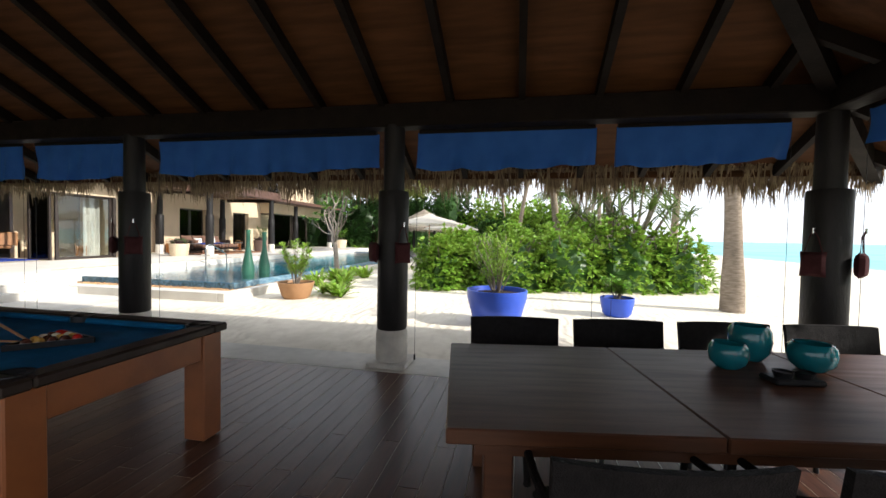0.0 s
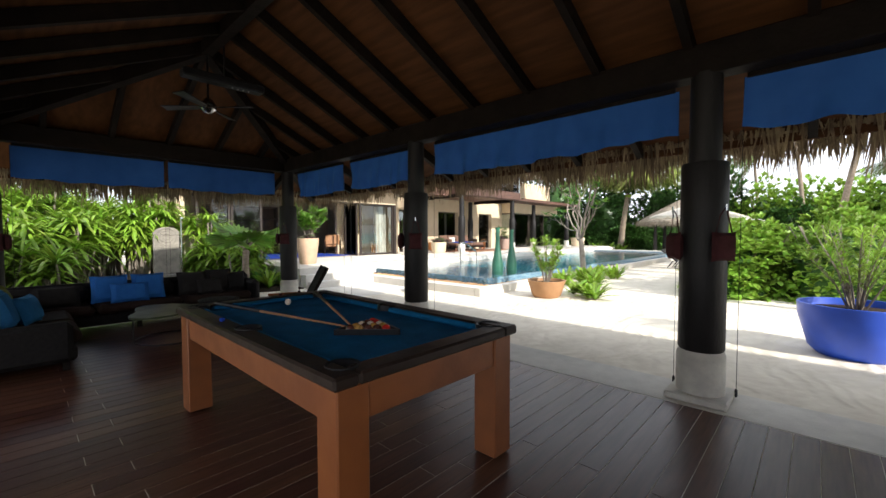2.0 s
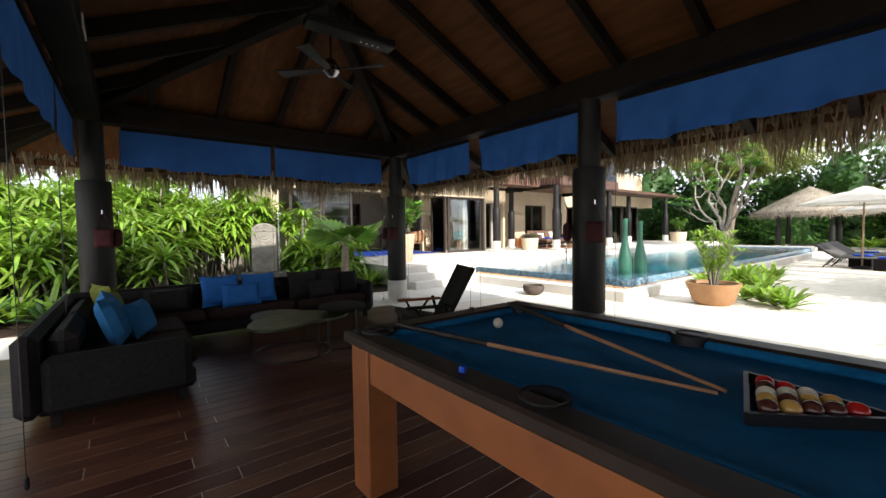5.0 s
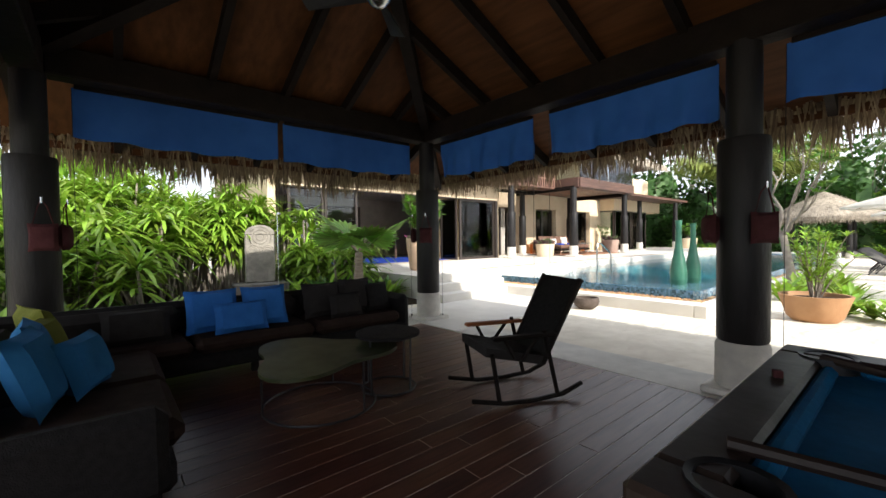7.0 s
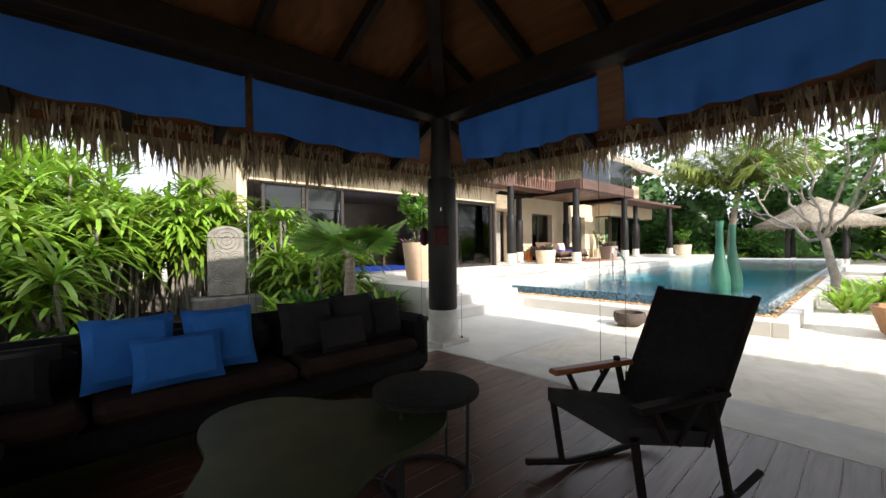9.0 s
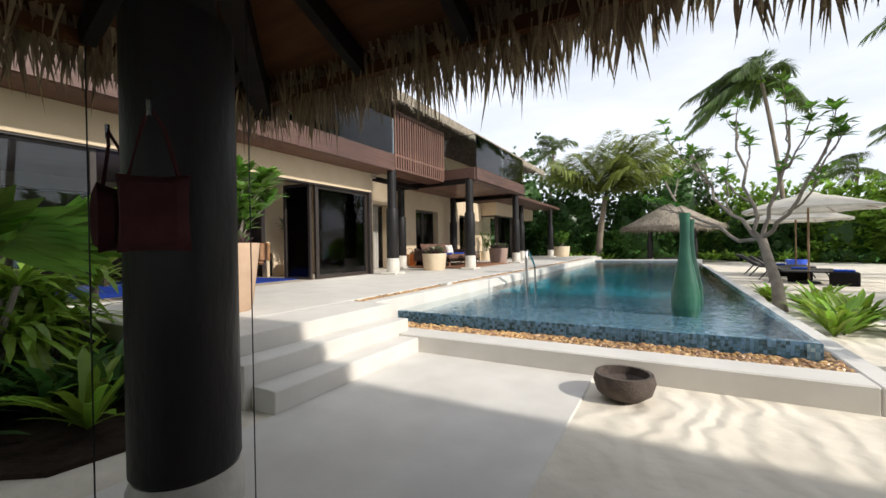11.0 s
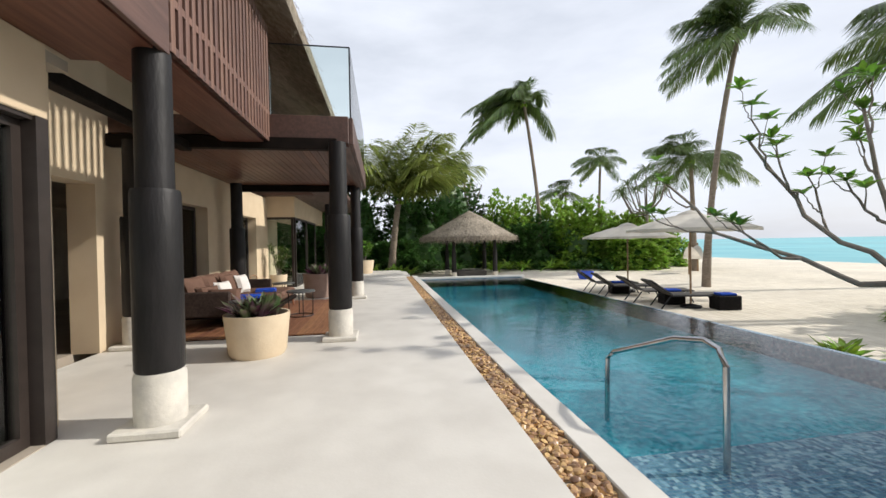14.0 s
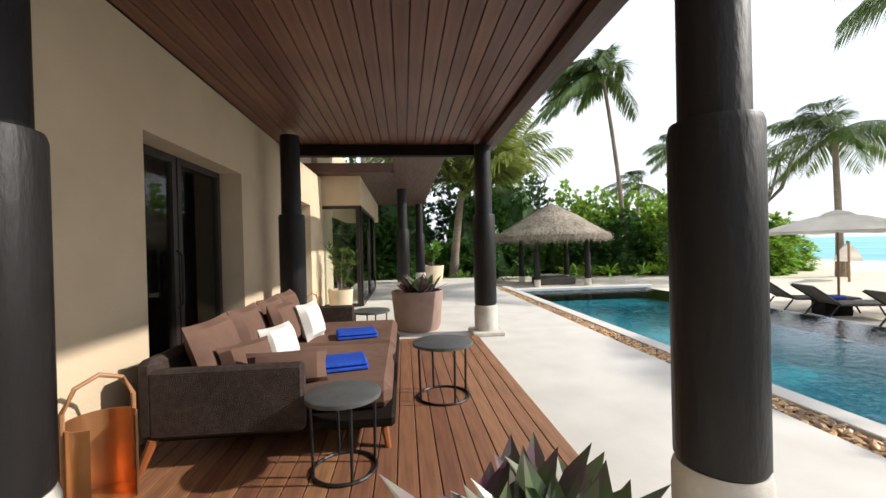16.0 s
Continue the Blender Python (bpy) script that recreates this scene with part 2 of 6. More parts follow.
M_COPPER = mat("copper_sheet", (0.65, 0.33, 0.15), (0.55, 0.27, 0.12), 4, 0.35, 0.05, 20, metal=0.85)
M_GREYTOP = mat("grey_stone_tabletop", (0.1, 0.105, 0.105), (0.07, 0.074, 0.074), 12, 0.45, 0.1, 60)
M_LEAF = mat("broad_green_leaves", (0.2, 0.37, 0.05), (0.1, 0.24, 0.03), 3, 0.4, 0, island=0.45, sss=0.35)
M_HEDGE = mat("sea_lettuce_leaves", (0.34, 0.5, 0.08), (0.2, 0.36, 0.05), 3, 0.42, 0, island=0.4, sss=0.45)
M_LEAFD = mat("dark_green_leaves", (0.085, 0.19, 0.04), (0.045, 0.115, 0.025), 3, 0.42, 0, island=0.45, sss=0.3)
M_STRAP = mat("strap_leaves", (0.3, 0.45, 0.05), (0.17, 0.32, 0.035), 3, 0.4, 0, island=0.45, sss=0.4)
M_PALM = mat("palm_fronds", (0.14, 0.2, 0.05), (0.08, 0.14, 0.03), 3, 0.4, 0, island=0.35, sss=0.35)
M_PALMY = mat("young_palm_fronds", (0.34, 0.39, 0.1), (0.22, 0.27, 0.06), 3, 0.4, 0, island=0.35, sss=0.35)
M_PURPLE = mat("purple_green_leaves", (0.12, 0.2, 0.07), (0.16, 0.04, 0.11), 6, 0.35, 0, island=0.5, sss=0.2)
M_TRUNK = mat("palm_trunk_bark", (0.33, 0.27, 0.21), (0.2, 0.16, 0.12), 8, 0.9, 0.6, 25, stretch=(1, 1, 4), spec=0.1)
M_BARK = mat("grey_smooth_bark", (0.3, 0.26, 0.22), (0.2, 0.17, 0.14), 8, 0.85, 0.4, 40, spec=0.15)
M_STELE = mat("carved_pale_stone", (0.3, 0.275, 0.23), (0.2, 0.185, 0.155), 8, 0.85, 0.5, 40)
M_PLINTHD = mat("dark_grey_stone", (0.16, 0.15, 0.13), (0.1, 0.095, 0.085), 8, 0.85, 0.4, 40)
M_PEB = mat("tan_river_pebbles", (0.48, 0.29, 0.13), (0.36, 0.2, 0.09), 14, 0.35, 0.1, 60, vary=0.55)
M_PEBS = mat("tan_river_pebbles_far", (0.48, 0.29, 0.13), (0.36, 0.2, 0.09), 14, 0.35, 0.1, 60, island=0.55)
M_UMB = mat("ivory_canvas", (0.72, 0.68, 0.6), (0.66, 0.62, 0.54), 6, 0.9, 0.1, 150, sss=0.3, spec=0.1)
M_UPOLE = mat("umbrella_pole_wood", (0.34, 0.22, 0.12), (0.26, 0.16, 0.09), 8, 0.55, 0.1, 40)
M_LOUNGE = mat("grey_sling_fabric", (0.09, 0.085, 0.08), (0.07, 0.066, 0.062), 20, 0.85, 0.2, 200)
M_BAG = mat("maroon_cloth_bag", (0.07, 0.024, 0.026), (0.05, 0.017, 0.018), 14, 0.9, 0.3, 150, spec=0.1)
M_CURTAIN = mat("white_curtain", (0.72, 0.68, 0.62), (0.64, 0.6, 0.54), 10, 0.9, 0.1, 100, sss=0.3, spec=0.1)
M_ROOM = mat("interior_plaster", (0.4, 0.34, 0.27), (0.35, 0.3, 0.24), 3, 0.9, 0.05, 40)
M_ROOMD = mat("interior_dark_wood", (0.07, 0.04, 0.025), (0.045, 0.026, 0.017), 6, 0.5, 0.1, 40)
M_RUG = mat("blue_rug", (0.02, 0.05, 0.3), (0.015, 0.04, 0.22), 20, 0.95, 0.4, 120, spec=0.1)
M_MOS = mosaic("blue_mosaic", 0.032, [(0.08, 0.18, 0.27), (0.12, 0.25, 0.34), (0.2, 0.34, 0.42), (0.06, 0.13, 0.22), (0.3, 0.43, 0.49), (0.1, 0.21, 0.3)], (0.2, 0.24, 0.26))
M_DEEP = mosaic("deep_pool_mosaic", 0.045, [(0.025, 0.27, 0.35), (0.04, 0.33, 0.42), (0.025, 0.22, 0.3), (0.07, 0.4, 0.48)], (0.06, 0.32, 0.38))
M_TILE = mat("blue_glass_tile", (0.09, 0.2, 0.28), (0.06, 0.15, 0.22), 3, 0.15, 0, vary=0.7)
M_TILES = mat("blue_glass_tile_far", (0.09, 0.2, 0.28), (0.06, 0.15, 0.22), 3, 0.15, 0, island=0.7)
M_WATER = glassy("pool_water", (0.88, 0.97, 0.98), 0.02, 1.33, 0.14, 7.0)
M_GLASS = glassy("clear_glass", (0.9, 0.95, 0.94), 0.0, 1.5)
M_SEA = mat("turquoise_sea", (0.10, 0.46, 0.48), (0.07, 0.38, 0.44), 0.08, 0.35, 0.3, 1.2, stain=0.2)
M_RED = mat("red_ball", (0.5, 0.02, 0.015), rough=0.1, bump=0, stain=0)
M_YEL = mat("yellow_ball", (0.6, 0.33, 0.08), rough=0.1, bump=0, stain=0)
M_WHITE = mat("ivory_ball", (0.75, 0.68, 0.5), rough=0.12, bump=0, stain=0)
M_DBALL = mat("dark_ball", (0.1, 0.03, 0.02), rough=0.1, bump=0, stain=0)
M_LEATHER = mat("tan_leather", (0.4, 0.2, 0.09), (0.33, 0.16, 0.07), 10, 0.6, 0.15, 80)


# ---- mesh helpers ----
class G:
    """Gathers vertices and faces of one mesh."""

    def __init__(self):
        self.v, self.f = [], []

    def add(self, v, f):
        k = len(self.v)
        self.v += [tuple(p) for p in v]
        self.f += [tuple(i + k for i in q) for q in f]
        return self

    def box(self, x0, x1, y0, y1, z0, z1, b=0.0):
        lo, hi = (min(x0, x1), min(y0, y1), min(z0, z1)), (max(x0, x1), max(y0, y1), max(z0, z1))
        b = min(b, 0.45 * min(h - l for l, h in zip(lo, hi)))
        cs = [(i & 1, i >> 1 & 1, i >> 2 & 1) for i in range(8)]
        if b <= 0:
            v = [tuple((lo, hi)[c[a]][a] for a in range(3)) for c in cs]
            f = [(0, 2, 3, 1), (4, 5, 7, 6), (0, 1, 5, 4), (2, 6, 7, 3), (0, 4, 6, 2), (1, 3, 7, 5)]
            return self.add(v, f)
        v, ix = [], {}
        for i, c in enumerate(cs):
            for a in range(3):
                ix[i, a] = len(v)
                v.append(tuple((lo[k] + (0 if k == a else b)) if c[k] == 0 else (hi[k] - (0 if k == a else b)) for k in range(3)))
        f = []
        quads = [(0, 2, 3, 1), (4, 5, 7, 6), (0, 1, 5, 4), (2, 6, 7, 3), (0, 4, 6, 2), (1, 3, 7, 5)]
        for q, a in zip(quads, (2, 2, 1, 1, 0, 0)):
            f.append([ix[i, a] for i in q])
        for i in range(8):
            for k in range(3):
                j = i ^ (1 << k)
                if j > i:
                    a, c = [m for m in range(3) if m != k]
                    f.append([ix[i, a], ix[j, a], ix[j, c], ix[i, c]])
            f.append([ix[i, 0], ix[i, 1], ix[i, 2]])
        mid = Vector([(l + h) / 2 for l, h in zip(lo, hi)])
        out = []
        for q in f:
            p = [Vector(v[i]) for i in q]
            n = (p[1] - p[0]).cross(p[2] - p[0])
            out.append(q if n.dot(sum(p, Vector()) / len(p) - mid) > 0 else q[::-1])
        return self.add(v, out)

    def lathe(self, prof, seg=24, c=(0, 0), cap=True, sx=1.0, sy=1.0):
        v, f = [], []
        for r, z in prof:
            v += [(c[0] + r * sx * math.cos(2 * math.pi * i / seg), c[1] + r * sy * math.sin(2 * math.pi * i / seg), z) for i in range(seg)]
        for k in range(len(prof) - 1):
            for i in range(seg):
                j = (i + 1) % seg
                f.append((k * seg + i, k * seg + j, (k + 1) * seg + j, (k + 1) * seg + i))
        if cap:
            f.append(tuple(range(seg))[::-1])
            f.append(tuple((len(prof) - 1) * seg + i for i in range(seg)))
        return self.add(v, f)

    def tube(self, pts, r, seg=8, close=False):
        pts = [Vector(p) for p in pts]
        rs = r if isinstance(r, (list, tuple)) else [r] * len(pts)
        v, f, n = [], [], len(pts)
        up = Vector((0, 0, 1))
        for i, p in enumerate(pts):
            d = (pts[(i + 1) % n] if close or i < n - 1 else p) - (pts[i - 1] if close or i else p)
            d.normalize()
            s = d.cross(up if abs(d.z) < 0.95 else Vector((1, 0, 0))).normalized()
            u = s.cross(d)
            v += [p + rs[i] * (math.cos(2 * math.pi * k / seg) * s + math.sin(2 * math.pi * k / seg) * u) for k in range(seg)]
        for i in range(n if close else n - 1):
            for k in range(seg):
                f.append((i * seg + k, i * seg + (k + 1) % seg, (i + 1) % n * seg + (k + 1) % seg, (i + 1) % n * seg + k))
        if not close:
            f += [tuple(range(seg))[::-1], tuple((n - 1) * seg + k for k in range(seg))]
        return self.add(v, f)

    def pillow(self, w, h, t, m=None, n=8):
        """A soft cushion of width w (x), height h (z) and thickness t (y)."""
        m = m or Matrix()
        v, f = [], []
        for s in (-1, 1):
            k = len(v)
            for i in range(n + 1):
                for j in range(n + 1):
                    a, b = 2 * i / n - 1, 2 * j / n - 1
                    puff = (max(0, (1 - a ** 4) * (1 - b ** 4))) ** 0.5
                    pin = 1 - 0.07 * (1 - a * a) * abs(b) ** 3 - 0.07 * (1 - b * b) * abs(a) ** 3
                    v.append(m @ Vector((a * w / 2 * pin, s * t / 2 * puff, b * h / 2 * pin)))
            for i in range(n):
                for j in range(n):
                    q = (k + i * (n + 1) + j, k + (i + 1) * (n + 1) + j, k + (i + 1) * (n + 1) + j + 1, k + i * (n + 1) + j + 1)
                    f.append(q if s < 0 else q[::-1])
        return self.add(v, f)

    def mesh(self, name, smooth=False):
        me = bpy.data.meshes.new(name)
        me.from_pydata([tuple(p) for p in self.v], [], self.f)
        if smooth:
            me.polygons.foreach_set("use_smooth", [True] * len(me.polygons))
            me.set_sharp_from_angle(angle=radians(38))
        me.update()
        return me


def part(name, g, material, parent=None, label="", smooth=False, at=None):
    ob = new(name, g if isinstance(g, bpy.types.Mesh) else g.mesh(name, smooth))
    if not ob.data.materials:
        ob.data.materials.append(material)
    ob.parent = parent
    if at is not None:
        ob.matrix_basis = at
    return tagged(ob, label)


def thing(name, label, category, x=0, y=0, z=0, rz=0, group=""):
    ob = new(name)
    ob.empty_display_size = 0.1
    ob.matrix_basis = pose(x, y, z, 0, 0, rz)
    return tagged(ob, label, category, group)


def struct(name, g, material, label="", smooth=False):
    return tagged(part(name, g, material, None, label, smooth), kind="structure")


RNG = random.Random(7)


def leaf(g, p, d, up, length, width, droop=0.3, segs=2):
    """One folded leaf blade from p along d."""
    d, up = d.normalized(), up
    s = d.cross(up)
    s = s.normalized() if s.length > 1e-3 else Vector((1, 0, 0))
    n = s.cross(d)
    v, f = [], []
    for i in range(segs + 1):
        t = i / segs
        w = width * (0.25 if i == 0 else 1 - (t * 1.0) ** 2 if i == segs else 1) / 2
        c = p + d * (length * t) - Vector((0, 0, 1)) * droop * length * t * t
        if i == segs:
            v.append(c)
        else:
            v += [c - s * w + n * w * 0.25, c, c + s * w + n * w * 0.25]
    for i in range(segs - 1):
        a = 3 * i
        f += [(a, a + 1, a + 4, a + 3), (a + 1, a + 2, a + 5, a + 4)]
    a = 3 * (segs - 1)
    f += [(a, a + 1, a + 3), (a + 1, a + 2, a + 3)]
    g.add(v, f)


def rand_dir(r, zmin=-0.3, zmax=1.0):
    a, z = r.uniform(0, 2 * math.pi), r.uniform(zmin, zmax)
    q = math.sqrt(max(0, 1 - z * z))
    return Vector((q * math.cos(a), q * math.sin(a), z))


def rosette(g, p, r, n=9, size=0.16, width=0.06, spread=0.7):
    """A whorl of leaves at a twig's end."""
    for i in range(n):
        a = 2 * math.pi * i / n + r.uniform(-0.3, 0.3)
        z = r.uniform(0.1, 1.1)
        leaf(g, p, Vector((math.cos(a) * spread, math.sin(a) * spread, z)), Vector((0, 0, 1)), size * r.uniform(0.7, 1.2), width * r.uniform(0.8, 1.2), 0.25)


def strap(g, p, r, n=14, length=0.9, width=0.06, droop=0.5, zmin=0.5, zmax=1.4, segs=5):
    for i in range(n):
        a = r.uniform(0, 2 * math.pi)
        d = Vector((math.cos(a), math.sin(a), r.uniform(zmin, zmax)))
        leaf(g, p, d, Vector((0, 0, 1)), length * r.uniform(0.6, 1.15), width * r.uniform(0.8, 1.2), droop * r.uniform(0.6, 1.4), segs)


# ---- ground, sea ----
def ground_height(x, y):
    return 0.0 if x < 30 else -0.9 * min(1, (x - 30) / 14) ** 1.3 + 0.0


g = G()
xs = [-2500, -400, -60, -30, -10, 0, 10, 20, 26, 30, 33, 36, 40, 44, 60, 200, 800, 2800]
ys = [-2500, -300, -40, -10, 0, 10, 30, 60, 300, 2800]
g.add([(x, y, ground_height(x, y)) for x in xs for y in ys], [(i * len(ys) + j, (i + 1) * len(ys) + j, (i + 1) * len(ys) + j + 1, i * len(ys) + j + 1) for i in range(len(xs) - 1) for j in range(len(ys) - 1)])
struct("ground", g, M_SAND, "pale raked coral sand")
struct("water", G().add([(31, -2400, -0.2), (2700, -2400, -0.2), (2700, 2700, -0.2), (31, 2700, -0.2)], [(0, 1, 2, 3)]), M_SEA, "calm turquoise lagoon beyond the beach")
T = 0.505  # terrace level
PX0, PX1, PY0, PY1 = 1.78, 13.85, -7.97, -3.6  # column centres of the pavilion
BEAM = 2.75

# ---- pavilion floor ----
struct("floor_slab", G().box(2.73, 14.4, -3.9, -3.3, -0.3, -0.002 + 0.006, 0.01), M_KERB, "grey stone kerb along the deck")
struct("floor_west_slab", G().box(1.3, 1.98, -9.2, -3.9, -0.3, 0.004, 0.01).box(0.82, 2.72, -3.89, -0.57, -0.3, 0.012, 0.01), M_STONE, "pale poured stone apron")
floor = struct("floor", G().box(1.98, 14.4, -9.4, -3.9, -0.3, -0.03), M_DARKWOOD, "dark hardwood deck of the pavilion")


def pav_column(x, y, z0, jack0, jack1, top, label, k=1.0):
    c = thing("column", label, "column", x, y, z0)
    part("base_plate", G().box(-0.23, 0.23, -0.23, 0.23, 0, 0.06, 0.012), M_PLINTH, c)
    part("plinth", G().lathe([(0.185 * k, 0.06), (0.185 * k, 0.38), (0.17 * k, 0.42)], 28), M_PLINTH, c, "pale concrete plinth", True)
    part("jacket", G().lathe([(0.165 * k, 0.42), (0.177 * k, 0.44), (0.177 * k, jack1 - 0.03), (0.168 * k, jack1)], 28), M_COL, c, "", True)
    part("shaft", G().lathe([(0.122, jack1), (0.118, top)], 24), M_COL, c, "", True)
    return c


columns = []
for x, y in ((PX0, PY1), (5.87, PY1), (9.5, PY1), (PX1, PY1), (PX0, PY0), (PX1, PY0)):
    columns.append(pav_column(x, y, 0.004, 0.42, 2.02, BEAM + 0.02, "round charcoal column on a pale concrete plinth"))

# ---- pavilion roof ----
roof = thing("pavilion_roof", "hipped timber pavilion roof with shaggy palm thatch eaves", "roof", 0, 0, 0)
for nm, a in (("beam", (PX0 - .14, PX1 + .14, PY1 - .11, PY1 + .11)), ("beam", (PX0 - .14, PX1 + .14, PY0 - .11, PY0 + .11)), ("beam", (PX0 - .11, PX0 + .11, PY0 + .11, PY1 - .11)), ("beam", (PX1 - .11, PX1 + .11, PY0 + .11, PY1 - .11))):
    part(nm, G().box(*a, BEAM, BEAM + 0.26, 0.012), M_DARKWOOD, roof)
SL = 0.47
OV = 1.35
YM = (PY0 + PY1) / 2
HALF = (PY1 - PY0) / 2
ZB = BEAM + 0.33  # lining height over the beam
RZ = ZB + SL * HALF
EZ = ZB - SL * OV
e0, e1, e2, e3 = (PX0 - OV, PY0 - OV, EZ), (PX1 + OV, PY0 - OV, EZ), (PX1 + OV, PY1 + OV, EZ), (PX0 - OV, PY1 + OV, EZ)
r0, r1 = (PX0 + HALF, YM, RZ), (PX1 - HALF, YM, RZ)
part("lining", G().add([e0, e1, e2, e3, r0, r1], [(0, 1, 5, 4), (1, 2, 5), (2, 3, 4, 5), (3, 0, 4)]), M_PLY, roof, "orange-brown plywood lining under the thatch")
up = lambda p, d: (p[0], p[1], p[2] + d)
part("thatch", G().add([up(p, 0.03) for p in (e0, e1, e2, e3, r0, r1)] + [up(p, 0.33) for p in (e0, e1, e2, e3, r0, r1)],
     [(6, 7, 11, 10), (7, 8, 11), (8, 9, 10, 11), (9, 6, 10), (0, 1, 7, 6), (1, 2, 8, 7), (2, 3, 9, 8), (3, 0, 6, 9), (4, 5, 1, 0), (5, 2, 1), (5, 4, 3, 2), (4, 0, 3)]), M_THATCH, roof, "dry palm thatch")


def beam_between(g, a, b, w, h):
    a, b = Vector(a), Vector(b)
    d = (b - a).normalized()
    s = d.cross(Vector((0, 0, 1))).normalized() * w / 2
    n = s.cross(d).normalized() * h
    if n.z < 0:
        n = -n
    v = [a - s - n, a + s - n, a + s, a - s, b - s - n, b + s - n, b + s, b - s]
    g.add(v, [(0, 1, 2, 3), (7, 6, 5, 4), (0, 4, 5, 1), (1, 5, 6, 2), (2, 6, 7, 3), (3, 7, 4, 0)])
    return g


for a, b in ((e0, r0), (e3, r0), (e1, r1), (e2, r1), (r0, r1)):
    part("hip_beam", beam_between(G(), up(a, -0.01), up(b, -0.01), 0.13, 0.2), M_DARKWOOD, roof)
n = 19
for i in range(n):
    x = PX0 - OV + 0.35 + i * (PX1 - PX0 + 2 * OV - 0.7) / (n - 1)
    for s in (1, -1):
        ya = (PY1 + OV) if s > 0 else (PY0 - OV)
        reach = min(HALF + OV, x - (PX0 - OV), PX1 + OV - x) - 0.06
        if reach > 0.3:
            part("rafter", beam_between(G(), (x, ya - s * 0.06, EZ + SL * 0.06 - 0.012), (x, ya - s * reach, EZ + SL * reach - 0.012), 0.07, 0.13), M_DARKWOOD, roof)
n = 9
for i in range(n):
    y = PY0 - OV + 0.4 + i * (PY1 - PY0 + 2 * OV - 0.8) / (n - 1)
    for s in (1, -1):
        xa = (PX1 + OV) if s > 0 else (PX0 - OV)
        reach = min(HALF + OV, y - (PY0 - OV), PY1 + OV - y) - 0.06
        if reach > 0.3:
            part("rafter", beam_between(G(), (xa - s * 0.06, y, EZ + SL * 0.06 - 0.012), (xa - s * reach, y, EZ + SL * reach - 0.012), 0.07, 0.13), M_DARKWOOD, roof)
# eave battens
for a in ((PX0 - OV, PX1 + OV, PY1 + OV - .09, PY1 + OV - .03), (PX0 - OV, PX1 + OV, PY0 - OV + .03, PY0 - OV + .09)):
    part("eave_batten", G().box(*a, EZ - 0.1, EZ - 0.02), M_PLY, roof)
part("eave_batten", G().box(PX0 - OV + .03, PX0 - OV + .09, PY0 - OV + .09, PY1 + OV - .09, EZ - 0.1, EZ - 0.02), M_PLY, roof)


def fringe(g, a, b, out, z, r, per=95, length=0.58, depth=0.16, slope=0.4):
    """Hanging thatch blades along an eave from a to b."""
    a, b = Vector(a), Vector(b)
    L = (b - a).length
    d = (b - a) / L
    for i in range(int(L * per)):
        p = a + d * r.uniform(0, L)
        o = r.uniform(-depth, 0.1)
        clump = 0.75 + 0.35 * noise.noise((p.x * 2.1, p.y * 2.1, 3.7)) + 0.25 * noise.noise((p.x * 7, p.y * 7, 1.2))
        ln = length * r.uniform(0.55, 1.1) * max(0.35, clump)
        w = r.uniform(0.005, 0.014)
        top = Vector((p.x, p.y, z + r.uniform(0.0, 0.22) - o * slope)) + out * o
        tip = top + out * r.uniform(-0.01, 0.09) + d * r.uniform(-0.09, 0.09) - Vector((0, 0, ln))
        mid = (top + tip) / 2 + out * 0.02
        g.add([top - d * w, top + d * w, mid + d * w * 0.9, mid - d * w * 0.9, tip], [(0, 1, 2, 3), (3, 2, 4)])


g = G()
r = random.Random(3)
fringe(g, (PX0 - OV, PY1 + OV, 0), (PX1 + OV, PY1 + OV, 0), Vector((0, 1, 0)), EZ - 0.02, r, 420)
fringe(g, (PX0 - OV, PY0 - OV, 0), (PX0 - OV, PY1 + OV, 0), Vector((-1, 0, 0)), EZ - 0.02, r, 380)
fringe(g, (PX1 + OV, PY0 - OV, 0), (PX1 + OV, PY1 + OV, 0), Vector((1, 0, 0)), EZ - 0.02, r, 120)
fringe(g, (PX0 - OV, PY0 - OV, 0), (PX1 + OV, PY0 - OV, 0), Vector((0, -1, 0)), EZ - 0.02, r, 60)
tagged(part("eave_fringe", g, M_THATCH, roof, "ragged hanging palm-leaf fringe"), kind="stuff")


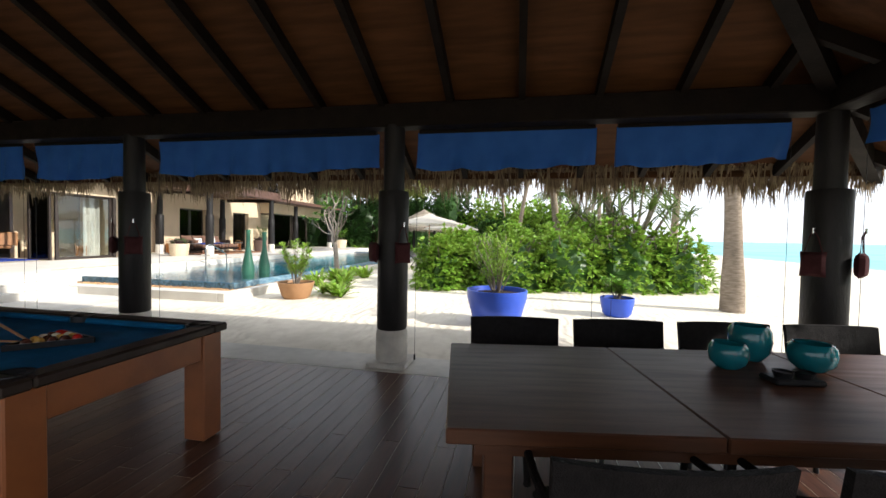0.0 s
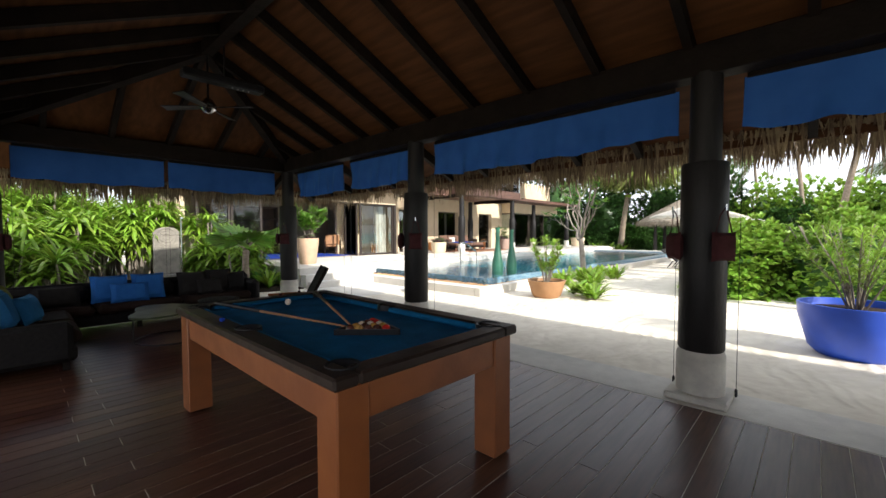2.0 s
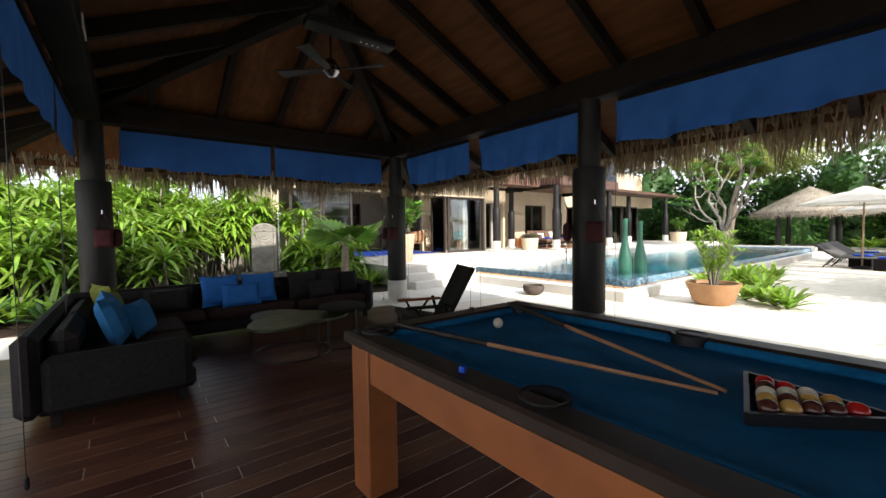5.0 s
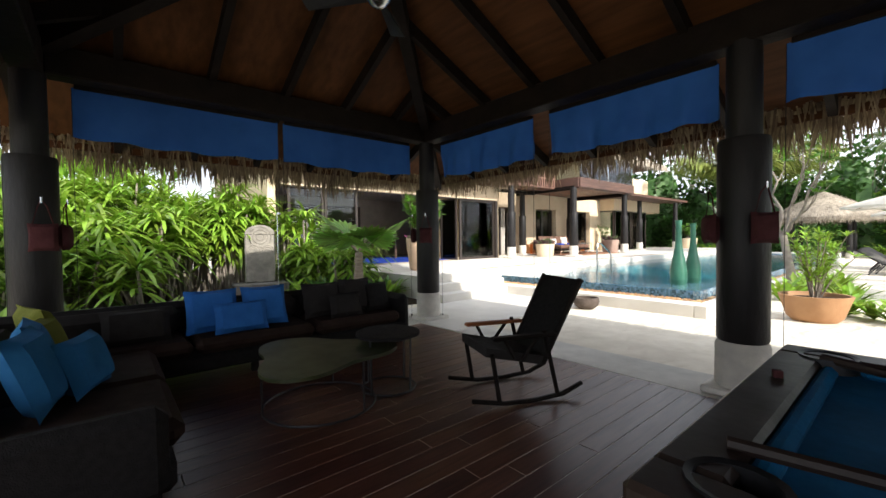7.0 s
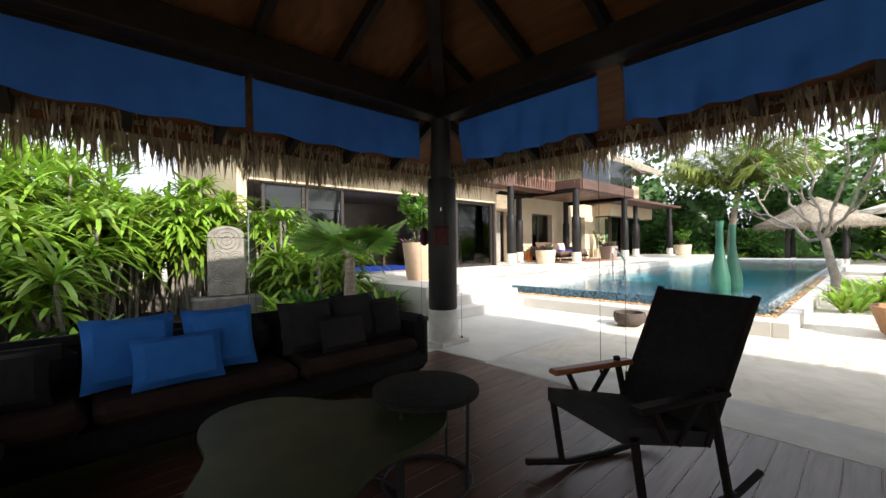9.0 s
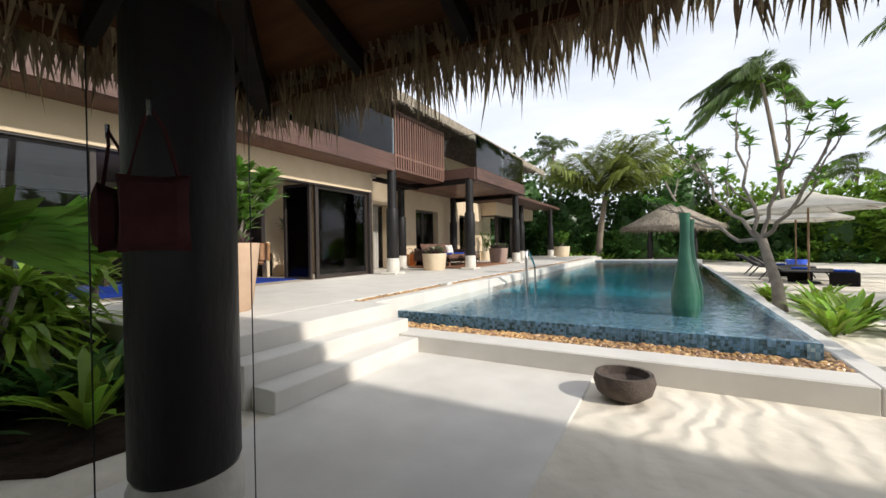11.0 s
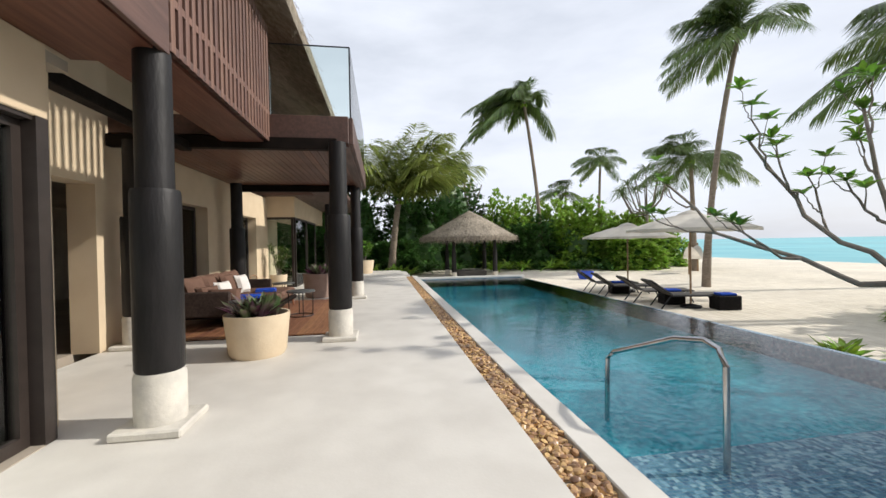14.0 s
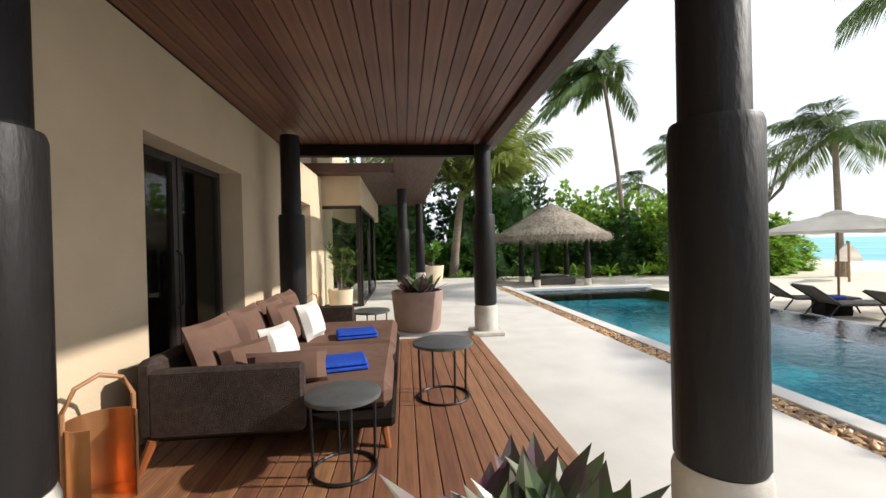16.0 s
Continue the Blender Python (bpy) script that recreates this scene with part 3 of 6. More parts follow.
# ---- blinds ----
def blind(x0, y0, x1, y1, ztop, zl, zr, r, deep=0.05):
    t = thing("canvas_blind", "blue canvas roll-up blind pulled up under the beam", "blind", x0, y0, 0, 0, "canvas blinds")
    d = Vector((x1 - x0, y1 - y0, 0))
    L = d.length
    d.normalize()
    nrm = Vector((-d.y, d.x, 0))
    nx, nz = 70, 7
    ph = r.uniform(0, 9)
    v = []
    for i in range(nx + 1):
        for j in range(nz + 1):
            u, w = i / nx, j / nz
            zb = zl + (zr - zl) * u - 0.03 * math.sin(math.pi * u) + 0.012 * math.sin(u * 23 + ph)
            off = deep * w * (math.sin(u * L * 11 + ph + 2.2 * w) + 0.6 * math.sin(u * L * 23 + 1.3 * ph) + 0.5 * noise.noise((u * L * 3, w * 2, ph)))
            p = d * (u * L) + nrm * off
            v.append((p.x, p.y, ztop + (zb - ztop) * w))
    f = [(i * (nz + 1) + j, (i + 1) * (nz + 1) + j, (i + 1) * (nz + 1) + j + 1, i * (nz + 1) + j + 1) for i in range(nx) for j in range(nz)]
    part("canvas", G().add(v, f), M_BLIND, t, "", True)
    pb = [(d * (u * L)) for u in (0.01, 0.99)]
    part("top_batten", beam_between(G(), (pb[0].x, pb[0].y, ztop + 0.03), (pb[1].x, pb[1].y, ztop + 0.03), 0.04, 0.04), M_DARKWOOD, t)
    for u in (0.0, 1.0):
        p = d * (L * u)
        part("pull_cord", G().tube([(p.x, p.y, ztop), (p.x, p.y, 0.09)], 0.0025, 5), M_DMETAL, t)
        part("cord_weight", G().lathe([(0.004, 0.09), (0.011, 0.08), (0.012, 0.03), (0.006, 0.016)], 8, (p.x, p.y)), M_DMETAL, t)
    return t


r = random.Random(5)
yb = PY1 + 0.15
for x0, x1, zl, zr in ((1.95, 3.72, 2.24, 2.24), (3.95, 5.66, 2.24, 2.27), (6.1, 9.26, 2.27, 2.34), (9.74, 11.75, 2.3, 2.34), (11.95, 13.6, 2.3, 2.38)):
    blind(x0, yb, x1, yb, BEAM - 0.02, zl, zr, r)
xb = PX0 - 0.15
for y0, y1 in ((-7.7, -5.82), (-5.76, -3.82)):
    blind(xb, y1, xb, y0, BEAM - 0.02, 2.27, 2.27, r, 0.008)
yb = PY0 - 0.15
for x0, x1 in ((1.95, 3.4), (3.46, 5.4)):
    blind(x0, yb, x1, yb, BEAM - 0.02, 2.27, 2.27, r, 0.008)
xb = PX1 + 0.15
blind(xb, -7.7, xb, -3.8, BEAM - 0.02, 2.35, 2.42, r)

# ---- pool ----
PW, PE, PS, PN = 0.04, 4.33, 0.08, 16.9  # water's edges
WL = 0.335
pool = thing("swimming_pool", "long infinity pool with blue mosaic shelf and deep teal end", "pool", 0, 0, 0)
part("shelf", G().box(PW, PE, PS + 0.012, 3.5, -0.2, WL - 0.1), M_MOS, pool, "shallow blue mosaic shelf")
part("basin", G().add([(PW, 3.5, 0.2), (PW, PN, 0.2), (PE, PN, 0.2), (PE, 3.5, 0.2), (PW, 3.5, 0.03), (PW, PN, 0.03), (PE, PN, 0.03), (PE, 3.5, 0.03), (PW, PN, WL), (PE, PN, WL), (PW, 3.5, WL), (PE, 3.5, WL - .02)],
     [(4, 5, 6, 7), (4, 5, 8, 10), (5, 6, 9, 8), (7, 6, 9, 11), (4, 7, 3, 0)]), M_DEEP, pool, "deep end lined in teal mosaic")
part("weir_wall", G().box(PE, PE + 0.1, PS, PN + .1, -0.25, WL - 0.004).box(PW, PE, PS + 0.012, PS + 0.1, 0.2, WL - 0.004).box(PW, PE + .1, PN, PN + .1, -.25, WL + .02), M_MOS, pool)
part("coping", G().box(-0.17, 0.04, -0.38, PN + 0.3, 0.2, T + 0.004, 0.008).box(-0.42, 4.6, PN + 0.1, PN + 0.4, -0.3, 0.42, 0.01), M_STONE, pool, "pale stone coping")
w = part("water_surface", G().add([(PW, PS, WL), (PE + .06, PS, WL), (PE + .06, PN, WL), (PW, PN, WL)], [(0, 1, 2, 3)]), M_WATER, pool, "clear rippled water")
w.visible_shadow = False
part("kerb", G().box(0.3, 4.56, -0.6, -0.26, -0.3, 0.2, 0.012).box(4.56, 4.74, -0.6, 17, -0.3, 0.2, 0.012), M_STONE, pool, "low pale stone kerb around the pebble trough")
part("trough", G().box(0.04, 4.57, -0.27, PS + .02, -0.3, 0.13).box(PE + .1, 4.57, PS + .02, 17, -0.3, 0.13), M_STONE, pool)
rail = thing("pool_handrail", "bent stainless steel pool handrail", "handrail", 0, 0, 0)
part("rail", G().tube([(0.88, 3.2, 0.23), (0.88, 3.2, 0.95), (0.876, 3.25, 1.05), (0.86, 3.36, 1.09), (0.82, 3.6, 1.05), (0.72, 4.25, 0.78), (0.71, 4.33, 0.7), (0.71, 4.36, 0.1)], 0.022, 10), M_STEEL, rail, "", True)

# ---- terrace ----
struct("terrace", G().box(-4.9, -0.42, -2.6, 21.0, -0.3, T, 0.008).box(-0.42, 0.28, -2.6, -0.39, -0.3, T - .001, 0.006).box(-0.42, -0.17, -0.38, 21, -0.3, T - 0.06), M_STONE, "smooth pale stone pool terrace")
st = tagged(thing("terrace_steps", "three broad pale stone steps up to the terrace", "steps", 0, 0, 0), kind="structure")
part("step", G().box(0.28, 0.55, -2.56, -0.4, -0.2, 0.34, 0.008), M_STONE, st)
part("step", G().box(0.55, 0.82, -2.5, -0.45, -0.2, 0.172, 0.008), M_STONE, st)

# ---- house ----
house = thing("villa", "two-storey cream villa with dark timber balconies and thatched roof", "house", 0, 0, 0)
WX = -4.88


def wall_x(name, x0, x1, y0, y1, z0, z1, holes, material, parent, label=""):
    """A wall running along y, with rectangular holes (ya, yb, za, zb)."""
    g, y = G(), y0
    for ya, yb, za, zb in sorted(holes):
        g.box(x0, x1, y, ya, z0, z1)
        if za > z0:
            g.box(x0, x1, ya, yb, z0, za)
        if zb < z1:
            g.box(x0, x1, ya, yb, zb, z1)
        y = yb
    g.box(x0, x1, y, y1, z0, z1)
    return part(name, g, material, parent, label)


wall_x("wall", WX - 0.32, WX, 3.95, 15.2, T, 3.3, [(5.25, 6.45, T, 2.62), (8.05, 9.7, T, 2.62), (11.6, 12.9, T, 2.62)], M_WALL, house, "cream rendered wall")
part("wall", G().box(WX - 0.3, -3.75, 3.98, 4.2, T, 3.2), M_WALL, house)
part("wall", G().box(-10, -9.7, -4.2, 22, -0.2, 5), M_ROOM, house)
part("wall", G().box(-10, -3.7, -4.4, -4.2, -.2, 5), M_WALL, house)
part("wall", G().box(-9.7, WX - .32, 4.2, 4.4, T, 3.2), M_ROOM, house)
part("wall", G().box(-9.7, WX - .32, 15, 15.2, T, 3.2), M_ROOM, house)
part("interior_floor", G().box(-9.7, -3.6, -4.2, 3.98, T - .2, T + .006).box(-9.7, WX - .3, 4.4, 15, T - .2, T + .006), M_ROOM, house)
part("ceiling", G().box(-9.7, -3.62, -4.2, 4.2, 3.1, 3.18).box(-9.7, WX - .32, 4.4, 15, 2.9, 3.0), M_ROOM, house)
part("partition_wall", G().box(-5.75, -5.6, 2.2, 4.2, T + .007, 3.1), M_WALL, house, "cream rendered partition behind the glass")
part("fascia_band", G().box(-3.85, -3.6, -4.2, 3.98, 2.69, 3.2, 0.006), M_WALL, house, "cream rendered band over the glass doors")
part("upper_wall", G().box(-5.6, -5.3, -4.2, 15, 3.3, 5.2), M_WALL, house)
# balcony decks
part("balcony_deck", G().box(-5.6, -2.9, -4.4, 4.05, 3.26, 3.62).box(-3.45, -2.9, 4.05, 6.72, 3.26, 3.62), M_FASCIA, house, "dark timber balcony edge")
part("fascia", G().box(-2.9, -2.86, -4.4, 4.05, 3.2, 3.63, 0.004).box(-2.9, -2.86, 4.05, 6.72, 3.24, 3.3), M_FASCIA, house)
part("balcony_deck", G().box(-5.6, -1.8, 6.72, 11.25, 3.34, 3.6), M_FASCIA, house)
part("fascia", G().box(-1.8, -1.74, 6.72, 11.3, 3.24, 3.62, 0.006).box(-2.9, -1.8, 6.66, 6.72, 3.24, 3.62, 0.006).box(-4.9, -1.8, 11.25, 11.3, 3.24, 3.62, 0.006).box(-1.95, -1.8, 6.72, 11.25, 3.2, 3.3), M_FASCIA, house)
me = G().box(0, 0.112, 6.74, 11.24, 3.3, 3.335, 0.003).mesh("soffit_board")
for i in range(24):
    part("soffit_board", me, M_SOFFIT, house, at=Matrix.Translation((-4.86 + i * 0.12, 0, 0)))
part("wall", G().box(WX - 0.32, WX, 3.95, 6.72, 3.3, 4.95), M_WALL, house)
part("soffit", G().box(-3.45, -2.92, 4.2, 6.6, 3.22, 3.255).box(-3.6, -2.92, -4.2, 4.2, 3.2, 3.255), M_SOFFIT, house)
for a in ((-4.86, -2.0, 11.1, 11.24, 3.14, 3.3), (-4.0, -3.86, 4.2, 6.7, 3.1, 3.22), (-4.86, -1.96, 6.62, 6.74, 3.14, 3.3)):
    part("cross_beam", G().box(*a, 0.008), M_DARKWOOD, house)
y = 4.1
me = G().box(-0.025, 0.025, -0.03, 0.03, 3.24, 4.82, 0.004).mesh("slat")
me2 = G().box(-0.02, 0.02, -0.02, 0.02, 3.6, 4.6, 0.004).mesh("slat")
while y < 6.72:
    part("slat", me, M_SLAT, house, at=Matrix.Translation((-2.88, y, 0)))
    y += 0.115
part("slat_rail", G().box(-2.9, -2.86, 4.06, 6.7, 4.72, 4.8).box(-2.9, -2.86, 4.06, 6.7, 3.6, 3.66), M_SLAT, house)
for y0, y1, x, z1 in ((-4.3, -1.6, -2.87, 4.55), (-1.58, 1.2, -2.87, 4.55), (1.22, 4.03, -2.87, 4.55), (6.75, 9.0, -1.77, 4.62), (9.02, 11.25, -1.77, 4.62)):
    part("glass_panel", G().box(x - 0.006, x + 0.006, y0, y1, 3.58, z1), M_GLASS, house, "frameless glass balustrade").visible_shadow = False
part("glass_panel", G().box(-2.86, -1.77, 6.74, 6.752, 3.58, 4.62), M_GLASS, house, "frameless glass balustrade").visible_shadow = False
part("glass_edge", G().box(-1.785, -1.77, 6.735, 6.75, 3.6, 4.63).box(-2.86, -1.77, 6.735, 6.755, 4.62, 4.632), M_DMETAL, house)
# thatched upper roof
part("roof", G().add([(-2.5, -5.5, 4.85), (-2.5, 17.2, 4.95), (-6.2, 14, 7.2), (-6.2, -4, 7.2), (-2.5, -5.5, 5.1), (-2.5, 17.2, 5.2), (-6.2, 14, 7.5), (-6.2, -4, 7.5), (-9.9, -5.5, 4.9), (-9.9, 17.2, 4.9)],
     [(0, 1, 2, 3), (4, 5, 6, 7), (0, 1, 5, 4), (6, 9, 8, 7), (5, 9, 6), (4, 7, 8)]), M_THATCHG, house, "grey palm thatch roof")
g = G()
r = random.Random(11)
fringe(g, (-2.5, -5.5, 0), (-2.5, 17.2, 0), Vector((1, 0, 0)), 4.9, r, 150, 0.24, 0.5, 0.6)
fringe(g, (-2.5, 17.2, 0), (-6.2, 14, 0), Vector((0, 1, 0)), 5.1, r, 60, 0.3)
tagged(part("roof_fringe", g, M_THATCHG, house), kind="stuff")
# far bay
wall_x("wall", -5.2, -4.05, 14.0, 20, 2.72, 3.36, [], M_WALL, house)
part("bay_roof", G().box(-5.2, -3.0, 13.6, 20, 3.36, 3.56), M_FASCIA, house)
part("canopy", G().box(-3.3, -2.4, 11.3, 20, 3.3, 3.42), M_FASCIA, house)
part("upper_wall", G().box(-8, -5.2, 15.2, 21, 3.3, 5.0), M_WALL, house)


def framed_glass(parent, x0, y0, x1, y1, z0, z1, fr=0.06, name="glazed_door"):
    d = Vector((x1 - x0, y1 - y0, 0))
    L = d.length
    d.normalize()
    w = new(name)
    w.parent = parent
    w.matrix_basis = Matrix.Translation((x0, y0, 0)) @ Matrix.Rotation(math.atan2(d.y, d.x), 4, "Z")
    part("frame", G().box(0, fr, -.03, .03, z0, z1).box(L - fr, L, -.03, .03, z0, z1).box(fr, L - fr, -.03, .03, z1 - fr, z1).box(fr, L - fr, -.03, .03, z0, z0 + fr), M_FRAME, w)
    part("pane", G().box(fr, L - fr, -.004, .004, z0 + fr, z1 - fr), M_GLASS, w).visible_shadow = False
    return w


# living-room doors: open run, then stacked and fixed leaves
for y0, y1 in ((2.1, 3.9),):
    framed_glass(house, -3.72, y0, -3.72, y1, T, 2.69, 0.09)
framed_glass(house, -3.72, 1.98, -4.5, 1.9, T, 2.69, 0.06)
framed_glass(house, -3.72, -2.9, -3.72, -1.9, T, 2.69, 0.07)
framed_glass(house, -3.72, -3.9, -3.72, -2.92, T, 2.69, 0.07)
part("door_jamb", G().box(-3.8, -3.6, 3.88, 3.98, T, 2.69), M_FRAME, house)
part("door_head", G().box(-3.82, -3.62, -3.9, 3.9, 2.66, 2.72), M_FRAME, house)
# recessed doors of the bedroom wall
framed_glass(house, WX - 0.25, 5.25, WX - 0.25, 5.85, T, 2.62, 0.07)
framed_glass(house, WX - 0.25, 8.05, WX - 0.25, 8.85, T, 2.62, 0.06)
framed_glass(house, WX - 0.25, 8.87, WX - 0.25, 9.68, T, 2.62, 0.06)
framed_glass(house, WX - 0.25, 11.6, WX - 0.25, 12.9, T, 2.62, 0.06)
framed_glass(house, -5.1, 14.05, -4.1, 14.05, T, 2.72, 0.07)
framed_glass(house, -4.08, 14.1, -4.08, 16.0, T, 2.72, 0.07)
framed_glass(house, -4.08, 16.1, -4.08, 18.0, T, 2.72, 0.07)
part("door_handle", G().tube([(WX - .2, 8.80, 1.3), (WX - .16, 8.80, 1.35), (WX - .16, 8.80, 1.75), (WX - .2, 8.80, 1.8)], 0.012, 6), M_DMETAL, house)


def curtain(x, y0, y1, z0, z1, name="curtain"):
    c = thing(name, "white hanging curtain drawn aside behind the door", "curtain", x, y0, z0)
    n = 40
    v = []
    for i in range(n + 1):
        u = i / n
        o = 0.05 * math.sin(u * (y1 - y0) * 38) + 0.02 * math.sin(u * 17)
        v += [(o * 0.6, u * (y1 - y0), 0), (o, u * (y1 - y0) * 0.96, z1 - z0)]
    part("cloth", G().add(v, [(2 * i, 2 * i + 2, 2 * i + 3, 2 * i + 1) for i in range(n)]), M_CURTAIN, c, "", True)


curtain(WX - 0.42, 5.9, 6.35, T + .01, 2.6)
curtain(WX - 0.42, 9.1, 9.66, T + .01, 2.6)
curtain(-4.2, 3.3, 3.9, T + .01, 2.65)
for x, y in ((-2.98, 4.05), (-1.95, 6.58), (-1.98, 10.85), (-4.55, 10.4), (-4.58, 6.7), (-3.16, 15.1), (-2.6, 18.6)):
    pav_column(x, y, T, 0.42, 1.72, 2.72, "round charcoal column on a pale concrete plinth", 0.9)

# ---- pool table ----
pt = thing("pool_table", "cherry-wood pool table with blue baize and dark rails", "pool table", 7.62, -6.115, 0.0)
L2, W2 = 1.19, 0.675
for sx in (-1, 1):
    for sy in (-1, 1):
        part("leg", G().box(sx * L2 - sx * 0.03, sx * (L2 - 0.2), sy * W2 - sy * 0.03, sy * (W2 - 0.2), 0.012, 0.78, 0.008), M_ORANGE, pt)
for sy in (-1, 1):
    part("apron", G().box(-L2 + .2, L2 - .2, sy * (W2 - .045), sy * (W2 - .085), 0.6, 0.78, 0.006), M_ORANGE, pt)
for sx in (-1, 1):
    part("apron", G().box(sx * (L2 - .045), sx * (L2 - .085), -W2 + .2, W2 - .2, 0.6, 0.78, 0.006), M_ORANGE, pt)
part("bed", G().box(-L2 + .12, L2 - .12, -W2 + .12, W2 - .12, 0.74, 0.795), M_FELT, pt, "blue baize playing surface")
for sy in (-1, 1):
    part("rail", G().box(-L2, L2, sy * W2, sy * (W2 - .13), 0.78, 0.84, 0.012), M_RAILWOOD, pt)
    for x0, x1 in ((-L2 + .22, -.07), (.07, L2 - .22)):
        part("rail_cushion", G().box(x0, x1, sy * (W2 - .13), sy * (W2 - .175), 0.79, 0.832, 0.015), M_FELT, pt)
for sx in (-1, 1):
    part("rail", G().box(sx * L2, sx * (L2 - .13), -W2 + .131, W2 - .131, 0.78, 0.84, 0.012), M_RAILWOOD, pt)
    part("rail_cushion", G().box(sx * (L2 - .13), sx * (L2 - .175), -W2 + .22, W2 - .22, 0.79, 0.832, 0.015), M_FELT, pt)
for x, y in ((-1, -1), (-1, 1), (1, -1), (1, 1), (0, -1), (0, 1)):
    part("pocket", G().lathe([(0.0, 0.799), (0.065, 0.799), (0.066, 0.842), (0.08, 0.846), (0.082, 0.8)], 18, (x * (L2 - .14), y * (W2 - (.13 if x else .12)))), M_DMETAL, pt, "", True)


def ball_mesh():
    return G().lathe([(0.0285 * math.sin(math.pi * i / 10) + 1e-5, -0.0285 * math.cos(math.pi * i / 10)) for i in range(11)], 16, cap=False).mesh("ball", True)


BALLS = [M_RED, M_YEL, M_DBALL, M_WHITE, M_YEL, M_DBALL, M_RED, M_WHITE, M_DBALL, M_YEL, M_RED, M_DBALL, M_WHITE, M_YEL, M_DBALL]
k = 0
rackm = Matrix.Translation((8.13, -6.08, 0.825)) @ Matrix.Rotation(radians(195), 4, "Z")
for i in range(5):
    for j in range(i + 1):
        p = rackm @ Vector((-0.1 + i * 0.05, (j - i / 2) * 0.058, 0))
        b = part("billiard_ball", ball_mesh(), BALLS[k], None, at=Matrix.Translation(p))
        tagged(b, "glossy billiard ball racked on the blue baize", "ball", "racked billiard balls")
        k += 1
tagged(part("billiard_ball", ball_mesh(), M_WHITE, None, at=Matrix.Translation((6.8, -6.02, 0.825))), "ivory cue ball on the blue baize", "ball")
rk = thing("ball_rack", "black triangular ball rack round the balls", "ball rack", 8.13, -6.08, 0.797, 195)
pts = [(-0.2, 0), (0.15, 0.2), (0.15, -0.2)]
for i in range(3):
    a, b = pts[i], pts[(i + 1) % 3]
    part("rack_side", beam_between(G(), (*a, 0.036), (*b, 0.036), 0.014, 0.035), M_DMETAL, rk)
for a, b in (((6.56, -5.62, 0.845), (7.93, -6.12, 0.81)), ((6.52, -6.52, 0.845), (7.92, -6.16, 0.81))):
    c = thing("pool_cue", "tapered wooden cue lying on the pool table", "cue", 0, 0, 0, 0, "pool cues")
    part("shaft", G().tube([a, b], [0.014, 0.007], 8), M_LEATHER, c)
    m = [a[i] + (b[i] - a[i]) * 0.4 for i in range(3)]
    part("grip", G().tube([a, m], [0.0155, 0.0125], 8), M_RAILWOOD, c)

for x, y, m, lab in ((7.3, -6.72, M_TOWEL, "small blue cube of cue chalk on the rail"), (6.5, -5.95, M_BAG, "small red cube of cue chalk on the rail")):
    tagged(part("cue_chalk", G().box(-.012, .012, -.012, .012, 0, .022, .002), m, None, at=pose(x, y, .841, 0, 0, 20)), lab, "chalk", "cue chalks")

# ---- dining table ----
DA = 9.0
dt = thing("dining_table", "long dark polished hardwood dining table", "dining table", 12.2, -5.68, 0, DA)
for x0, x1 in ((-1.62, -0.54), (-0.535, 0.545), (0.55, 1.62)):
    part("top_plank", G().box(x0, x1, -0.63, 0.63, 0.7, 0.765, 0.006), M_TABLE, dt)
part("edge_apron", G().box(-1.5, 1.5, -0.55, 0.55, 0.62, 0.7), M_TABLE, dt)
for sx in (-1, 1):
    for sy in (-1, 1):
        part("leg", G().box(sx * 1.4 - .06, sx * 1.4 + .06, sy * 0.48 - .06, sy * 0.48 + .06, 0.0, 0.64, 0.006), M_TABLE, dt)


def dining_chair(x, y, rz):
    c = thing("dining_chair", "black woven dining chair pulled up to the table", "chair", x, y, 0, rz, "dining chairs")
    part("seat", G().box(-0.3, 0.3, -0.25, 0.25, 0.4, 0.47, 0.03), M_BLACK, c)
    n = 8
    v = []
    for i in range(n + 1):
        u = -1 + 2 * i / n
        o = 0.05 * u * u
        v += [(u * 0.34, -0.25 + o, 0.42), (u * 0.35, -0.32 + o, 0.87), (u * 0.35, -0.35 + o, 0.87), (u * 0.34, -0.285 + o, 0.42)]
    f = []
    for i in range(n):
        for k in range(4):
            f.append((4 * i + k, 4 * i + (k + 1) % 4, 4 * i + 4 + (k + 1) % 4, 4 * i + 4 + k))
    f += [(0, 1, 2, 3), (4 * n + 3, 4 * n + 2, 4 * n + 1, 4 * n)]
    part("backrest", G().add(v, f), M_BLACK, c)
    for sx in (-1, 1):
        part("armrest", G().tube([(sx * .33, -.26, .66), (sx * .34, 0, .65), (sx * .33, .22, .63), (sx * .32, .24, .46)], 0.018, 8), M_BLACK, c, "", True)
        for sy in (-1, 1):
            part("leg", G().tube([(sx * .27, sy * .22, .41), (sx * .29, sy * .25, 0.0)], [0.02, 0.016], 8), M_DMETAL, c)
    return c


